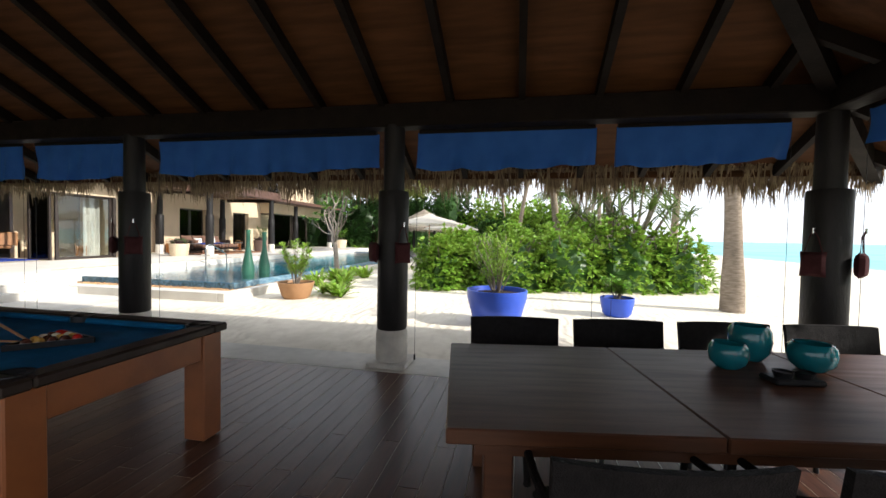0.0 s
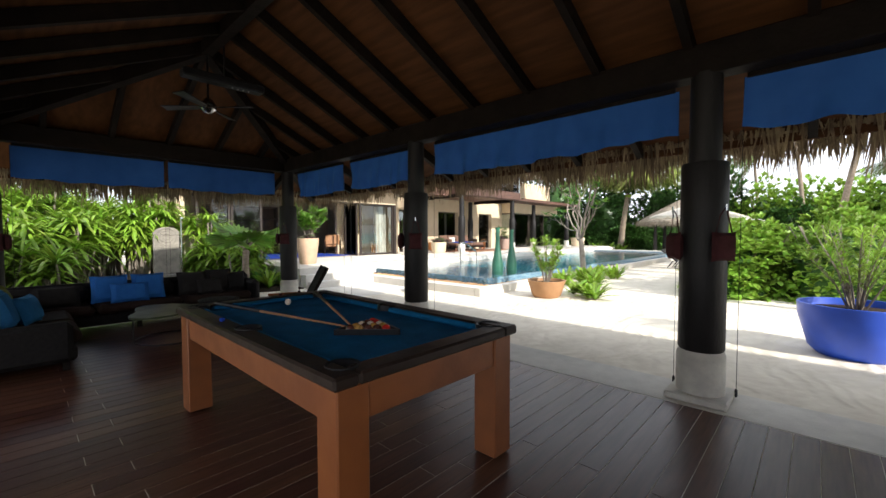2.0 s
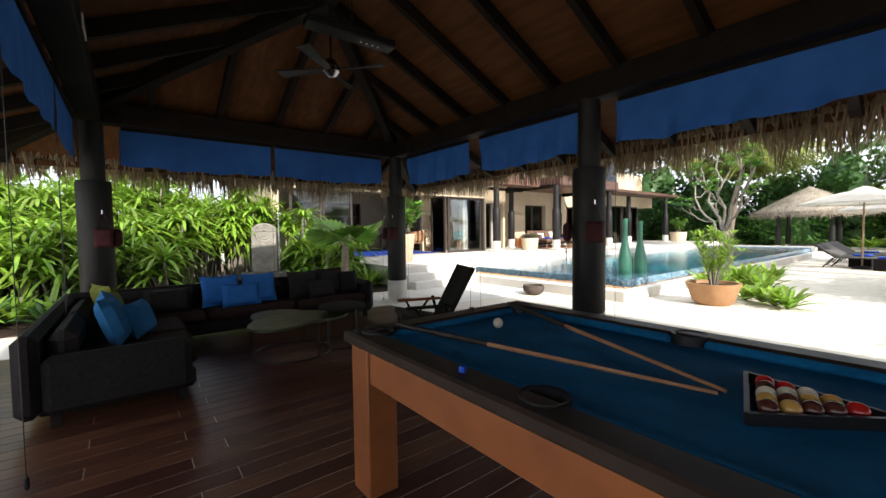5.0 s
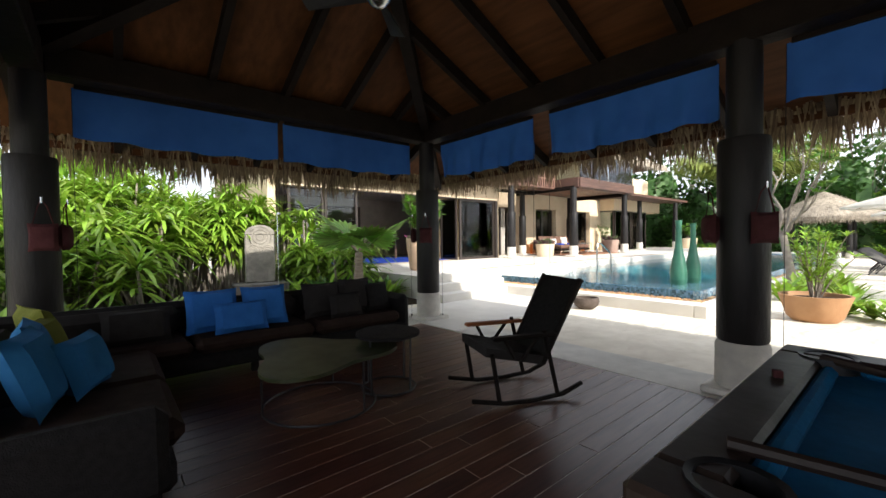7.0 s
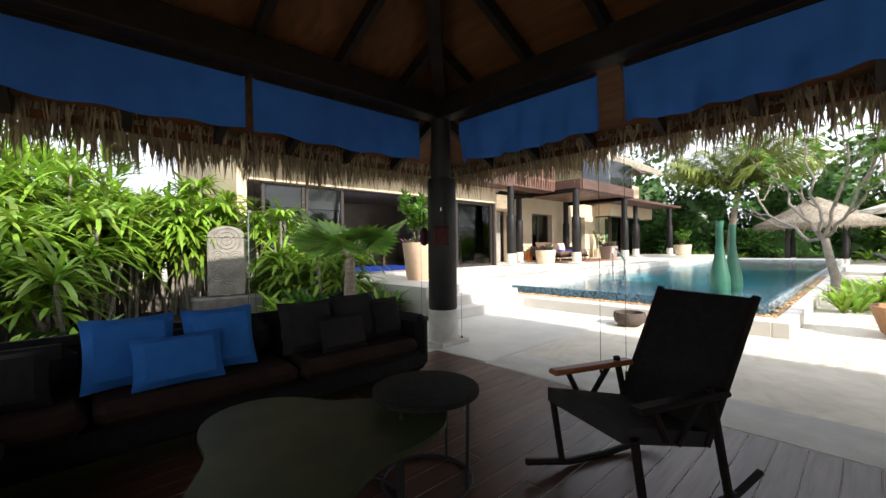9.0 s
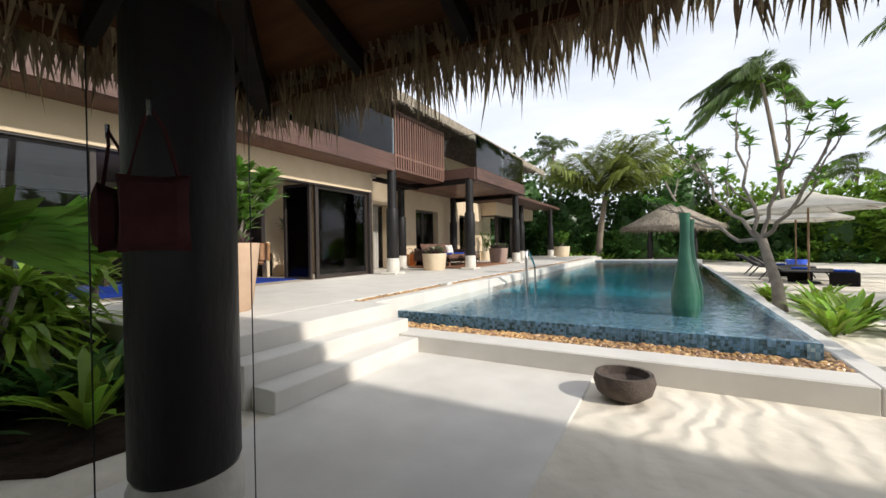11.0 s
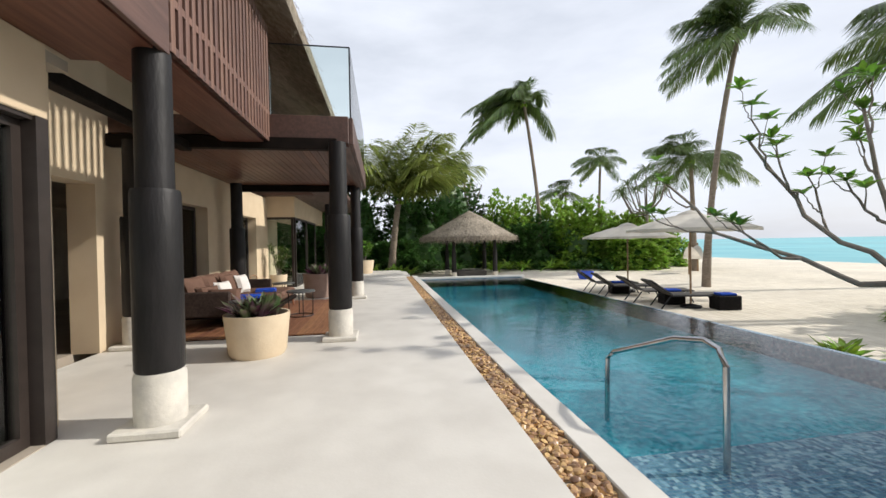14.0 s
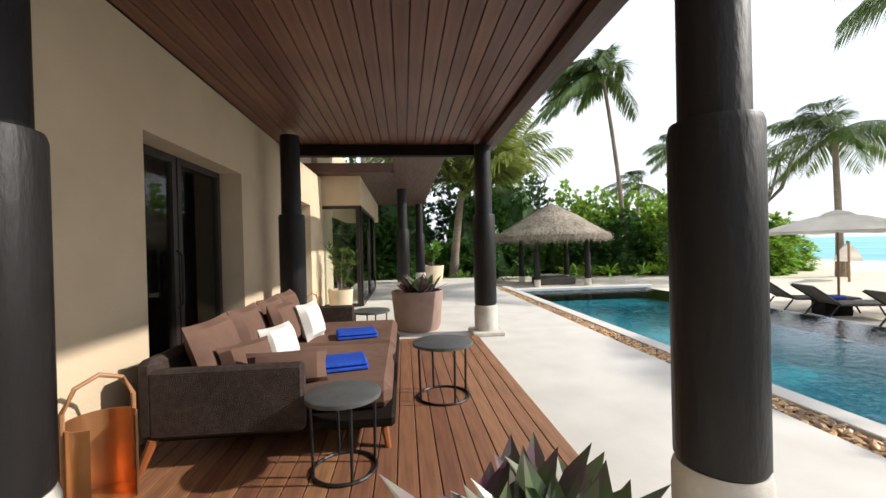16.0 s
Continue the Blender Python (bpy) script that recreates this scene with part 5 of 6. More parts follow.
# ---- planting bed west of the pavilion ----
bed = [(-14, -22), (0.6, -22), (0.6, -6.6), (-1.7, -6.3), (-1.7, -5.05), (0.4, -3.6), (0.55, -2.62), (-3.6, -2.62), (-3.6, -4.42), (-14, -4.42)]
nb = len(bed)
struct("planting_bed", G().add([(*p, z) for z in (-0.1, 0.03) for p in bed], [tuple(range(nb, 2 * nb))] + [(i, (i + 1) % nb, nb + (i + 1) % nb, nb + i) for i in range(nb)]), M_SOIL, "dark mulched planting bed")
stele = thing("carved_stele", "pale stone garden panel carved with spirals", "stele", -2.4, -4.95, 0.03, 80)
part("plinth", G().box(-.55, .55, -.25, .25, 0, .34, .025), M_PLINTHD, stele, "dark stone plinth")
part("slab", G().box(-.3, .3, -.07, .07, .34, 1.38, .03), M_STELE, stele)
part("rounded_top", G().add([(.3 * math.cos(a), y, 1.38 + .2 * math.sin(a)) for y in (-.07, .07) for a in [math.pi * i / 16 for i in range(17)]], [tuple(range(17)), tuple(range(17, 34))[::-1]] + [(i, i + 17, i + 18, i + 1) for i in range(16)]), M_STELE, stele)
for cx, cz, rad in ((0, 1.33, .22), (-.14, 1.02, .13), (.14, 1.02, .13), (-.14, .74, .13), (.14, .74, .13), (0, .49, .13)):
    g = G()
    for q in (1, .68, .36):
        g.tube([(cx + rad * q * math.cos(2 * math.pi * i / 22), -.072, cz + rad * q * math.sin(2 * math.pi * i / 22)) for i in range(22)], 0.013, 5, True)
    part("carved_ring", g, M_STELE, stele)
sh = thing("outdoor_shower", "thin steel outdoor shower pole", "shower", -1.95, -4.72, 0)
part("pole", G().tube([(0, 0, 0), (0, 0, 1.78), (.03, 0, 1.84), (.1, 0, 1.85)], 0.016, 8), M_STEEL, sh, "", True)
part("shower_head", G().lathe([(.05, 1.81), (.05, 1.83), (.02, 1.86)], 16, (.1, 0)), M_STEEL, sh)

r = random.Random(33)


def in_view_gap(x, y):
    """The clear strip in front of the carved stele."""
    return x > -2.9 and -6.3 + max(0, -x) * .2 < y < -4.55 + (x + 2.4) * .1


def lily(x, y, size):
    g = G()
    strap(g, Vector((0, 0, 0)), r, 26, size, .065, .35, .6, 2.0, 5)
    plant("spider_lily", "dark green strap-leaved lily clump in the bed", x, y, .03, g, M_LEAFD if r.random() < .4 else M_STRAP, group="bed plants")


for i in range(135):
    x, y = r.uniform(-4.6, -1.3), r.uniform(-13, -3.2)
    if (x > -3.0 and y > -6.6) or (y > -4.7 and x < -3.1):
        continue
    g, gs = G(), G()
    h0 = r.uniform(.3, .7) + max(0, -1.3 - x) * .5
    for k in range(4):
        p = Vector((r.uniform(-.35, .35), r.uniform(-.35, .35), h0 + r.uniform(-.25, .4)))
        gs.tube([(p.x * .3, p.y * .3, 0), p], [.03, .02], 6)
        strap(g, p, r, 26, r.uniform(.75, 1.1), .055, .6, .15, 1.6, 6)
    plant("screw_pine", "yellow-green arching screw pine in the bed", x, y, .03, g, M_STRAP, gs, M_BARK, "bed plants")
for i in range(34):
    if i < 18:
        x, y, h0, size = r.uniform(-4.4, -3.2), r.uniform(-6.9, -4.75), r.uniform(.9, 1.7), 1.0
    else:
        x, y, h0, size = r.uniform(-3.2, -1.2), r.uniform(-4.15, -2.95), r.uniform(.25, .75), .8
    g, gs = G(), G()
    for k in range(4):
        p = Vector((r.uniform(-.35, .35), r.uniform(-.3, .3), h0 + r.uniform(-.2, .35)))
        gs.tube([(p.x * .3, p.y * .3, 0), p], [.03, .02], 6)
        strap(g, p, r, 26, size * r.uniform(.75, 1.1), .055, .6, .15, 1.6, 6)
    plant("screw_pine", "yellow-green arching screw pine in the bed", x, y, .03, g, M_STRAP, gs, M_BARK, "bed plants")
for i in range(46):
    lily(r.uniform(-1.5, .4), r.uniform(-12.5, -6.7), r.uniform(.5, .8))
for i in range(30):
    u, w = r.random(), r.uniform(.2, 1.3)
    x, y = -1.6 + 1.9 * u - .55 * w, -4.95 + 1.3 * u + .8 * w
    if not in_view_gap(x, y):
        lily(x, min(y, -2.8), r.uniform(.55, .85))
# fan palm
g, gs = G(), G()
gs.tube([(0, 0, 0), (.02, 0, .5), (0, .02, 1.0)], [.11, .09, .07], 9)
for i in range(6):
    a = 2 * math.pi * i / 6 + r.uniform(-.2, .2)
    d = Vector((math.cos(a), math.sin(a), r.uniform(.5, 1.3))).normalized()
    c = Vector((0, 0, 1.0)) + d * .55
    gs.tube([(0, 0, 1.0), c], .012, 5)
    side = d.cross(Vector((0, 0, 1))).normalized()
    for k in range(22):
        b = radians(-110 + 220 * k / 21)
        dd = (d * math.cos(b) + side * math.sin(b) + Vector((0, 0, -.25))).normalized()
        leaf(g, c, dd, d.cross(side), .62 * r.uniform(.95, 1.05), .13, .05, 3)
plant("fan_palm", "young fan palm with pleated round leaves", -0.15, -3.8, .03, g, M_LEAF, gs, M_TRUNK)


# ---- hedges and trees ----
def bush(name, label, x, y, rx, ry, h, n, lsize, lw, m, r, z=0.0, core=True, whorl=6, group="shrubs"):
    t = thing(name, label, "shrub" if name != "tree" else "tree", x, y, z, 0, group)
    g = G()
    sd = r.uniform(0, 50)

    def surf(d):
        return 0.82 + 0.3 * noise.noise((d.x * 2 + sd, d.y * 2, d.z * 2)) + 0.16 * noise.noise((d.x * 6, d.y * 6 + sd, d.z * 6))

    for i in range(n):
        d = rand_dir(r, -0.05, 1.0)
        k = surf(d) * r.uniform(.78, 1.04)
        p = Vector((d.x * rx * k, d.y * ry * k, max(0.05, (d.z ** .8 if d.z > 0 else 0) * h * k)))
        for q in range(whorl):
            dd = (d + Vector((r.uniform(-1, 1), r.uniform(-1, 1), r.uniform(-.4, 1))) * .9)
            leaf(g, p, dd, Vector((0, 0, 1)), lsize * r.uniform(.7, 1.25), lw * r.uniform(.8, 1.2), .3)
    tagged(part("leaves", g, m, t), kind="stuff")
    if core:
        for k in range(10):
            a = r.uniform(0, 6.28)
            part("branch", G().tube([(math.cos(a) * rx * .1, math.sin(a) * ry * .1, 0), (math.cos(a) * rx * .35, math.sin(a) * ry * .35, h * .4), (math.cos(a) * rx * .6, math.sin(a) * ry * .6, h * .7)], [.04, .03, .015], 5), M_BARK, t)
        # dark shell inside the leaves: the shade between them is put into its colour
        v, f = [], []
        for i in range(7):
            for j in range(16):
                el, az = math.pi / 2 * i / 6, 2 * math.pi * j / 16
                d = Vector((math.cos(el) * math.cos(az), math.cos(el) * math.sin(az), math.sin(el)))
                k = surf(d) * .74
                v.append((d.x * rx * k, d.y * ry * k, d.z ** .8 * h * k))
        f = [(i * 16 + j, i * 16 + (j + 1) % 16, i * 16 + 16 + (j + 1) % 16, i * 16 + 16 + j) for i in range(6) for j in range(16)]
        part("inner_shade_shell", G().add(v, f), M_LEAFD, t)
    return t


r = random.Random(44)
for x, y, rx, ry, h in ((8.7, 3.7, 1.1, 1.2, 1.8), (9.0, 4.6, 1.3, 1.7, 2.0), (10.6, 4.3, 1.5, 1.6, 2.25), (12.3, 4.7, 1.5, 1.6, 2.3), (14.0, 5.2, 1.6, 1.6, 2.35), (15.6, 5.6, 1.4, 1.5, 2.2), (11.2, 7.0, 1.7, 1.7, 2.2), (13.4, 7.4, 1.8, 1.8, 2.4), (9.4, 6.2, 1.2, 1.5, 1.9)):
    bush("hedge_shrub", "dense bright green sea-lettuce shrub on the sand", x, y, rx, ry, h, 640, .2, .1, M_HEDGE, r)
# two shrubs added out of view to shade the dining end from low sun
for x, y, rx, ry, h in ((18.4, -8.5, 1.6, 2.2, 4.2), (18.6, -4.8, 1.6, 2.2, 4.0)):
    bush("hedge_shrub", "dense bright green sea-lettuce shrub on the sand", x, y, rx, ry, h, 300, .3, .12, M_LEAF, r)
for x, y, rx, ry, h in ((-6.4, -7.6, 2.0, 2.4, 4.4), (-6.4, -11.5, 2.4, 2.6, 4.6), (-4.5, -15, 2.6, 2.4, 4.4)):
    bush("shrub", "tall screw pine thicket behind the bed", x, y, rx, ry, h, 520, .6, .08, M_STRAP, r, group="bed thicket")
# background greenery
for x, y, rx, ry, h, m in ((-7.5, 27, 3.5, 2.5, 7.5, M_LEAFD), (-3.5, 29, 3.2, 2.5, 6.5, M_LEAFD), (1.0, 29, 3, 2.2, 5.5, M_LEAFD), (4.2, 30.5, 3, 2.5, 6.8, M_LEAFD), (7.5, 30, 3, 2.5, 4.6, M_HEDGE), (10.8, 30, 3, 2.6, 4.4, M_HEDGE), (13.6, 28.5, 2.8, 2.4, 4.2, M_HEDGE), (15.2, 26, 2.4, 2.2, 3.2, M_HEDGE), (12, 26.5, 2.4, 2, 3.2, M_HEDGE), (8.6, 27, 2.2, 1.8, 2.6, M_LEAFD), (-9, 22, 3, 3, 6, M_LEAFD), (-0.8, 25.4, 1.6, 1.2, 1.6, M_LEAFD), (-4.2, 23.5, 1.6, 1.4, 2.6, M_LEAFD), (17.6, 26.5, 2.4, 2.2, 2.7, M_HEDGE), (14.2, 23.8, 1.8, 1.6, 1.9, M_HEDGE), (18.5, 31, 3, 2.2, 3.4, M_HEDGE)):
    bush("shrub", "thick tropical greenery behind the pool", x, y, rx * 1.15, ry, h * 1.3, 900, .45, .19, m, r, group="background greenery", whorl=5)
for x, y in ((-1.6, 22.3), (-0.3, 22.0), (1.0, 24.6), (5.8, 25), (7, 25.2), (9.5, 24.6), (11.3, 23.8), (12.6, 23.4), (3, 25.4)):
    g = G()
    for k in range(5):
        strap(g, Vector((r.uniform(-.6, .6), r.uniform(-.4, .4), 0.1)), r, 22, 1.2, .09, .5, .5, 2, 5)
    plant("lily_clump", "long-leaved green border plants", x, y, 0, g, M_LEAFD if r.random() < .5 else M_STRAP, group="border plants")
for x, y, s in ((5.15, 2.5, .75), (5.5, 3.3, .8), (5.2, 4.1, .7), (5.9, 2.7, .6), (5.6, 5.0, .7), (5.0, 5.6, .55), (6.6, .9, .6), (6.2, 1.3, .55)):
    g = G()
    for k in range(3):
        strap(g, Vector((r.uniform(-.2, .2), r.uniform(-.2, .2), 0)), r, 20, s, .075, .3, .6, 2.0, 5)
    plant("birdsnest_fern", "bright green upright fern clump in the sand", x, y, 0, g, M_STRAP, group="fern clumps")


def palm_tree(x, y, h, dx, dy, r, n=15, flen=2.6, wind=(-.35, .1), thick=.15, label="tall coconut palm with windswept fronds", droop=.55, m=M_PALM, low=-.25, lw=.042):
    t = thing("palm_tree", label, "tree", x, y, 0, 0, "coconut palms")
    pts, rad = [], []
    for i in range(13):
        u = i / 12
        pts.append((dx * u ** 1.6, dy * u ** 1.6, h * u))
        rad.append(thick * (1.25 - .35 * min(1, u * 4)) * (1 - .3 * u) * (1.06 if i % 2 else 1))
    part("trunk", G().tube(pts, rad, 10), M_TRUNK, t, "", True)
    g, top = G(), Vector(pts[-1])
    gr = G()
    for i in range(n):
        a = 2 * math.pi * i * 0.382 + r.uniform(-.3, .3)
        el = r.uniform(low, 1.25) if i > 3 else r.uniform(1, 1.5)
        d = Vector((math.cos(a) * math.cos(el) + wind[0], math.sin(a) * math.cos(el) + wind[1], math.sin(el))).normalized()
        L = flen * r.uniform(.8, 1.1)
        ns = 9
        line = [top + d * (L * k / ns) + Vector((wind[0] * .5, wind[1] * .5, -droop)) * L * (k / ns) ** 2 for k in range(ns + 1)]
        gr.tube(line, [.022 * (1 - .09 * k) for k in range(ns + 1)], 4)
        for k in range(64):
            u = .1 + .9 * k / 64
            q = u * ns
            i0 = min(int(q), ns - 1)
            p = line[i0].lerp(line[i0 + 1], q - i0)
            tan = (line[i0 + 1] - line[i0]).normalized()
            side = tan.cross(Vector((0, 0, 1)))
            side = side.normalized() if side.length > .05 else Vector((1, 0, 0))
            ll = flen * .3 * math.sin(math.pi * (.12 + .8 * u)) + .12
            for s in (-1, 1):
                dd = side * s * .8 + tan * .8 + Vector((wind[0] * .6, wind[1] * .6, -.3 + r.uniform(-.3, .25)))
                leaf(g, p, dd, Vector((0, 0, 1)), ll * r.uniform(.85, 1.1), lw, .35, 2)
    tagged(part("fronds", g, m, t), kind="stuff")
    part("frond_ribs", gr, M_PALM, t)
    for i in range(5):
        a = i * 1.3
        part("coconut", G().lathe([(0.001, -.13), (.07, -.08), (.1, 0), (.07, .09), (0.001, .13)], 10, (top.x + .16 * math.cos(a), top.y + .16 * math.sin(a))), M_STRAP, t, at=Matrix.Translation((0, 0, top.z - .2)))
    return t


r = random.Random(55)
palm_tree(-0.8, 24.0, 4.4, .5, 0, r, 32, 5.8, (.1, .0), .24, "stout young coconut palm with lush arching fronds", .3, M_PALMY, .5, .09)
palm_tree(9.6, 27.0, 11.3, -1.2, 0, r, 26, 3.6, (-.45, .1), .15, droop=.75, lw=.08)
palm_tree(10.7, 14.2, 9.9, 1.9, .4, r, 26, 2.9, (-.28, .1), .13)
palm_tree(16.3, 21.2, 6.4, -.2, 0, r, 22, 3.2, (-.1, .1), .16, "coconut palm with drooping fronds behind the loungers")
palm_tree(17.8, 12.0, 8.7, .6, 0, r, 22, 3.1, (-.4, .0), .18)
palm_tree(14.4, 7.2, 6.0, -1.3, 0, r, 16, 2.8, (-.2, .0), .17)
palm_tree(12.4, 7.6, 6.6, -.9, .3, r, 16, 2.8, (-.2, .0), .16)
palm_tree(15.5, 1.6, 7.5, -.3, .3, r, 16, 3.0, (-.3, .1), .19, "coconut palm with a thick pale trunk by the beach")
palm_tree(6.5, 36.0, 8.0, -.5, 0, r, 13, 2.6, (-.3, .1), .15)
palm_tree(14.5, 34.0, 6.2, .3, 0, r, 13, 2.6, (-.2, .1), .15)
palm_tree(17.8, 34.0, 9.0, .3, 0, r, 16, 2.8, (-.2, .1), .15)
palm_tree(-6, 31, 9.5, .6, 0, r, 14, 3.0, (-.2, .0), .18)


def pandanus(x, y, h, r):
    """A forked screw pine tree with tufts of drooping straps."""
    t = thing("pandanus_tree", "forked pandanus tree with tufts of drooping strap leaves", "tree", x, y, 0)
    fork = Vector((.2, 0, h * .45))
    part("trunk", G().tube([(0, 0, 0), (.1, 0, h * .2), fork], [.16, .13, .11], 9), M_BARK, t, "", True)
    g = G()
    for i in range(13):
        a = 2.4 * i
        q = .35 + .65 * r.random()
        e = Vector((1.9 * q * math.cos(a), 1.9 * q * math.sin(a), h * r.uniform(.62, .95)))
        m = fork.lerp(e, .55) + Vector((0, 0, -.12 * h * q))
        part("limb", G().tube([fork, m, e], [.07, .05, .035], 6), M_BARK, t, "", True)
        strap(g, e, r, 34, 1.0, .07, .6, -.1, 1.6, 4)
    tagged(part("leaves", g, M_PALM, t), kind="stuff")


pandanus(15.6, 24.6, 7.6, random.Random(61))
pandanus(14.6, 6.6, 3.4, random.Random(62))

# frangipani
fr = thing("frangipani_tree", "bare-limbed grey frangipani tree with leaf tufts", "tree", 4.95, 4.3, 0)
gl = G()
r = random.Random(8)


def limb(p, e, rad, depth):
    """A sinuous limb from p to e that forks on the way and ends in a leaf tuft."""
    g, n = G(), 7
    span = (e - p).length
    pts = []
    for i in range(n + 1):
        u = i / n
        bow = Vector((0, 0, -0.13 * span * math.sin(math.pi * u)))
        pts.append(p.lerp(e, u) + bow + (Vector((r.uniform(-1, 1), r.uniform(-1, 1), r.uniform(-1, 1))) * 0.035 * span if 0 < i < n else Vector()))
    g.tube(pts, [rad * (1 - .55 * i / n) for i in range(n + 1)], 7)
    part("limb", g, M_BARK, fr, "", True)
    rosette(gl, pts[-1], r, 11, .24, .085, .8)
    if depth:
        for k in (3, 5, 6) if depth == 2 else (4, 6):
            d = (e - p).normalized()
            side = Vector((r.uniform(-1, 1), r.uniform(-1, 1), r.uniform(.1, .9)))
            limb(pts[k], pts[k] + (d * .7 + side * .75).normalized() * span * r.uniform(.3, .46), rad * (1 - .5 * k / n) * .75, depth - 1)


base = [(0, 0, 0), (-.03, .05, .45), (-.14, .18, .95), (-.2, .25, 1.25)]
part("trunk", G().tube(base, [.11, .085, .075, .07], 10), M_BARK, fr, "", True)
for e in ((-1.5, 2.2, 1.45), (-1.0, 1.2, 1.9), (-.3, .35, 2.1), (.75, -.65, 1.5), (.35, -.2, 1.9)):
    q = Vector(base[-1])
    limb(q, q + Vector(e), .04, 2)
tagged(part("leaves", gl, M_LEAF, fr), kind="stuff")

# ---- gazebo, umbrellas, loungers ----
gz = thing("thatched_gazebo", "small square gazebo with a thick grey thatch roof", "gazebo", 3.45, 22.4, 0)
for x in (-1.1, 1.1):
    for y in (-1.1, 1.1):
        part("post", G().lathe([(.13, .3), (.12, 1.4), (.09, 1.42), (.09, 2.1)], 14, (x, y)), M_COL, gz, "", True)
        part("plinth", G().lathe([(.14, 0), (.14, .3)], 14, (x, y)), M_PLINTH, gz)
n = 24
v = [(2.45 * math.cos(2 * math.pi * i / n) * (1 + .08 * math.cos(8 * math.pi * i / n)), 2.3 * math.sin(2 * math.pi * i / n), z) for z in (1.95, 2.15) for i in range(n)] + [(1.2 * math.cos(2 * math.pi * i / n), 1.2 * math.sin(2 * math.pi * i / n), 2.95) for i in range(n)] + [(0, 0, 3.6), (0, 0, 2.3)]
part("roof", G().add(v, [(i, (i + 1) % n, n + (i + 1) % n, n + i) for i in range(n)] + [(n + i, n + (i + 1) % n, 2 * n + (i + 1) % n, 2 * n + i) for i in range(n)] + [(2 * n + i, 2 * n + (i + 1) % n, 3 * n) for i in range(n)] + [((i + 1) % n, i, 3 * n + 1) for i in range(n)]), M_THATCHG, gz)
g = G()
for i in range(n):
    a, b = v[i], v[(i + 1) % n]
    fringe(g, (a[0], a[1], 0), (b[0], b[1], 0), Vector((a[0], a[1], 0)).normalized(), 2.05, r, 110, .42, .1)
    for q in range(26):
        u, w = r.random(), r.random()
        p = Vector(v[n + i]).lerp(Vector(v[n + (i + 1) % n]), u).lerp(Vector((0, 0, 3.6)), w * .8) + Vector((0, 0, .1))
        o = Vector((p.x, p.y, 0)).normalized() if p.xy.length > .01 else Vector((1, 0, 0))
        tp = p + o * .3 - Vector((0, 0, .3))
        s = Vector((-o.y, o.x, 0)) * .015
        g.add([p - s, p + s, tp], [(0, 1, 2)])
tagged(part("thatch_fringe", g, M_THATCHG, gz), kind="stuff")
part("daybed", G().box(-.8, .8, -.6, .6, 0, .32, .05), M_LOUNGE, gz)


def umbrella(x, y, z, rad, label):
    u = thing("market_umbrella", label, "umbrella", x, y, 0, 10, "beach umbrellas")
    part("pole", G().tube([(0, 0, 0), (0, 0, z)], .025, 10), M_UPOLE, u)
    part("base", G().lathe([(.25, 0), (.25, .06), (.05, .1)], 20), M_DMETAL, u)
    n = 8
    v, f = [(0, 0, z)], []
    for k, (q, dz) in enumerate(((.35, -.1), (.7, -.26), (1, -.42), (1, -.5))):
        for i in range(n):
            for h in range(4):
                a = 2 * math.pi * (i + h / 4) / n
                sag = 1 - .05 * math.sin(math.pi * h / 4) * (q > .3)
                v.append((rad * q * sag * math.cos(a), rad * q * sag * math.sin(a), z + dz + .03 * math.sin(math.pi * h / 4) * (k == 3)))
    m = 4 * n
    f += [(0, 1 + i, 1 + (i + 1) % m) for i in range(m)]
    for k in range(3):
        f += [(1 + k * m + i, 1 + k * m + (i + 1) % m, 1 + (k + 1) * m + (i + 1) % m, 1 + (k + 1) * m + i)[::-1] for i in range(m)]
    part("canopy", G().add(v, f), M_UMB, u, "", True)
    part("vent_cap", G().lathe([(.001, z + .08), (.2, z + .02), (.32, z - .05)], 16, cap=False), M_UMB, u, "", True)
    for i in range(n):
        a = 2 * math.pi * i / n
        part("rib", G().tube([(0, 0, z - .03), (rad * .97 * math.cos(a), rad * .97 * math.sin(a), z - .45)], .012, 5), M_UPOLE, u)


umbrella(7.15, 13.7, 2.35, 1.5, "open ivory market umbrella over the loungers")
umbrella(6.7, 10.3, 2.5, 1.55, "open ivory market umbrella over the loungers")


def lounger(x, y, rz):
    l = thing("sun_lounger", "grey sling sun lounger with a raised back", "sun lounger", x, y, 0, rz, "sun loungers")
    for s in (-1, 1):
        part("frame_rail", G().tube([(-.45, s * .32, .33), (.95, s * .32, .33)], .018, 6), M_DMETAL, l)
        part("back_rail", G().tube([(-.45, s * .31, .34), (-1.0, s * .31, .72)], .018, 6), M_DMETAL, l)
        for xx in (-.5, .75):
            part("leg", G().tube([(xx, s * .31, .33), (xx + (.18 if xx > 0 else -.25), s * .31, 0)], .018, 6), M_DMETAL, l)
    part("sling", G().box(-.45, .95, -.3, .3, .33, .36, .01), M_LOUNGE, l)
    part("back_sling", G().add([(-.45, -.3, .345), (-.45, .3, .345), (-1.0, .3, .73), (-1.0, -.3, .73), (-.44, -.3, .37), (-.44, .3, .37), (-.98, .3, .755), (-.98, -.3, .755)], [(0, 1, 2, 3), (7, 6, 5, 4), (0, 4, 5, 1), (2, 6, 7, 3), (1, 5, 6, 2), (0, 3, 7, 4)]), M_LOUNGE, l)
    return l


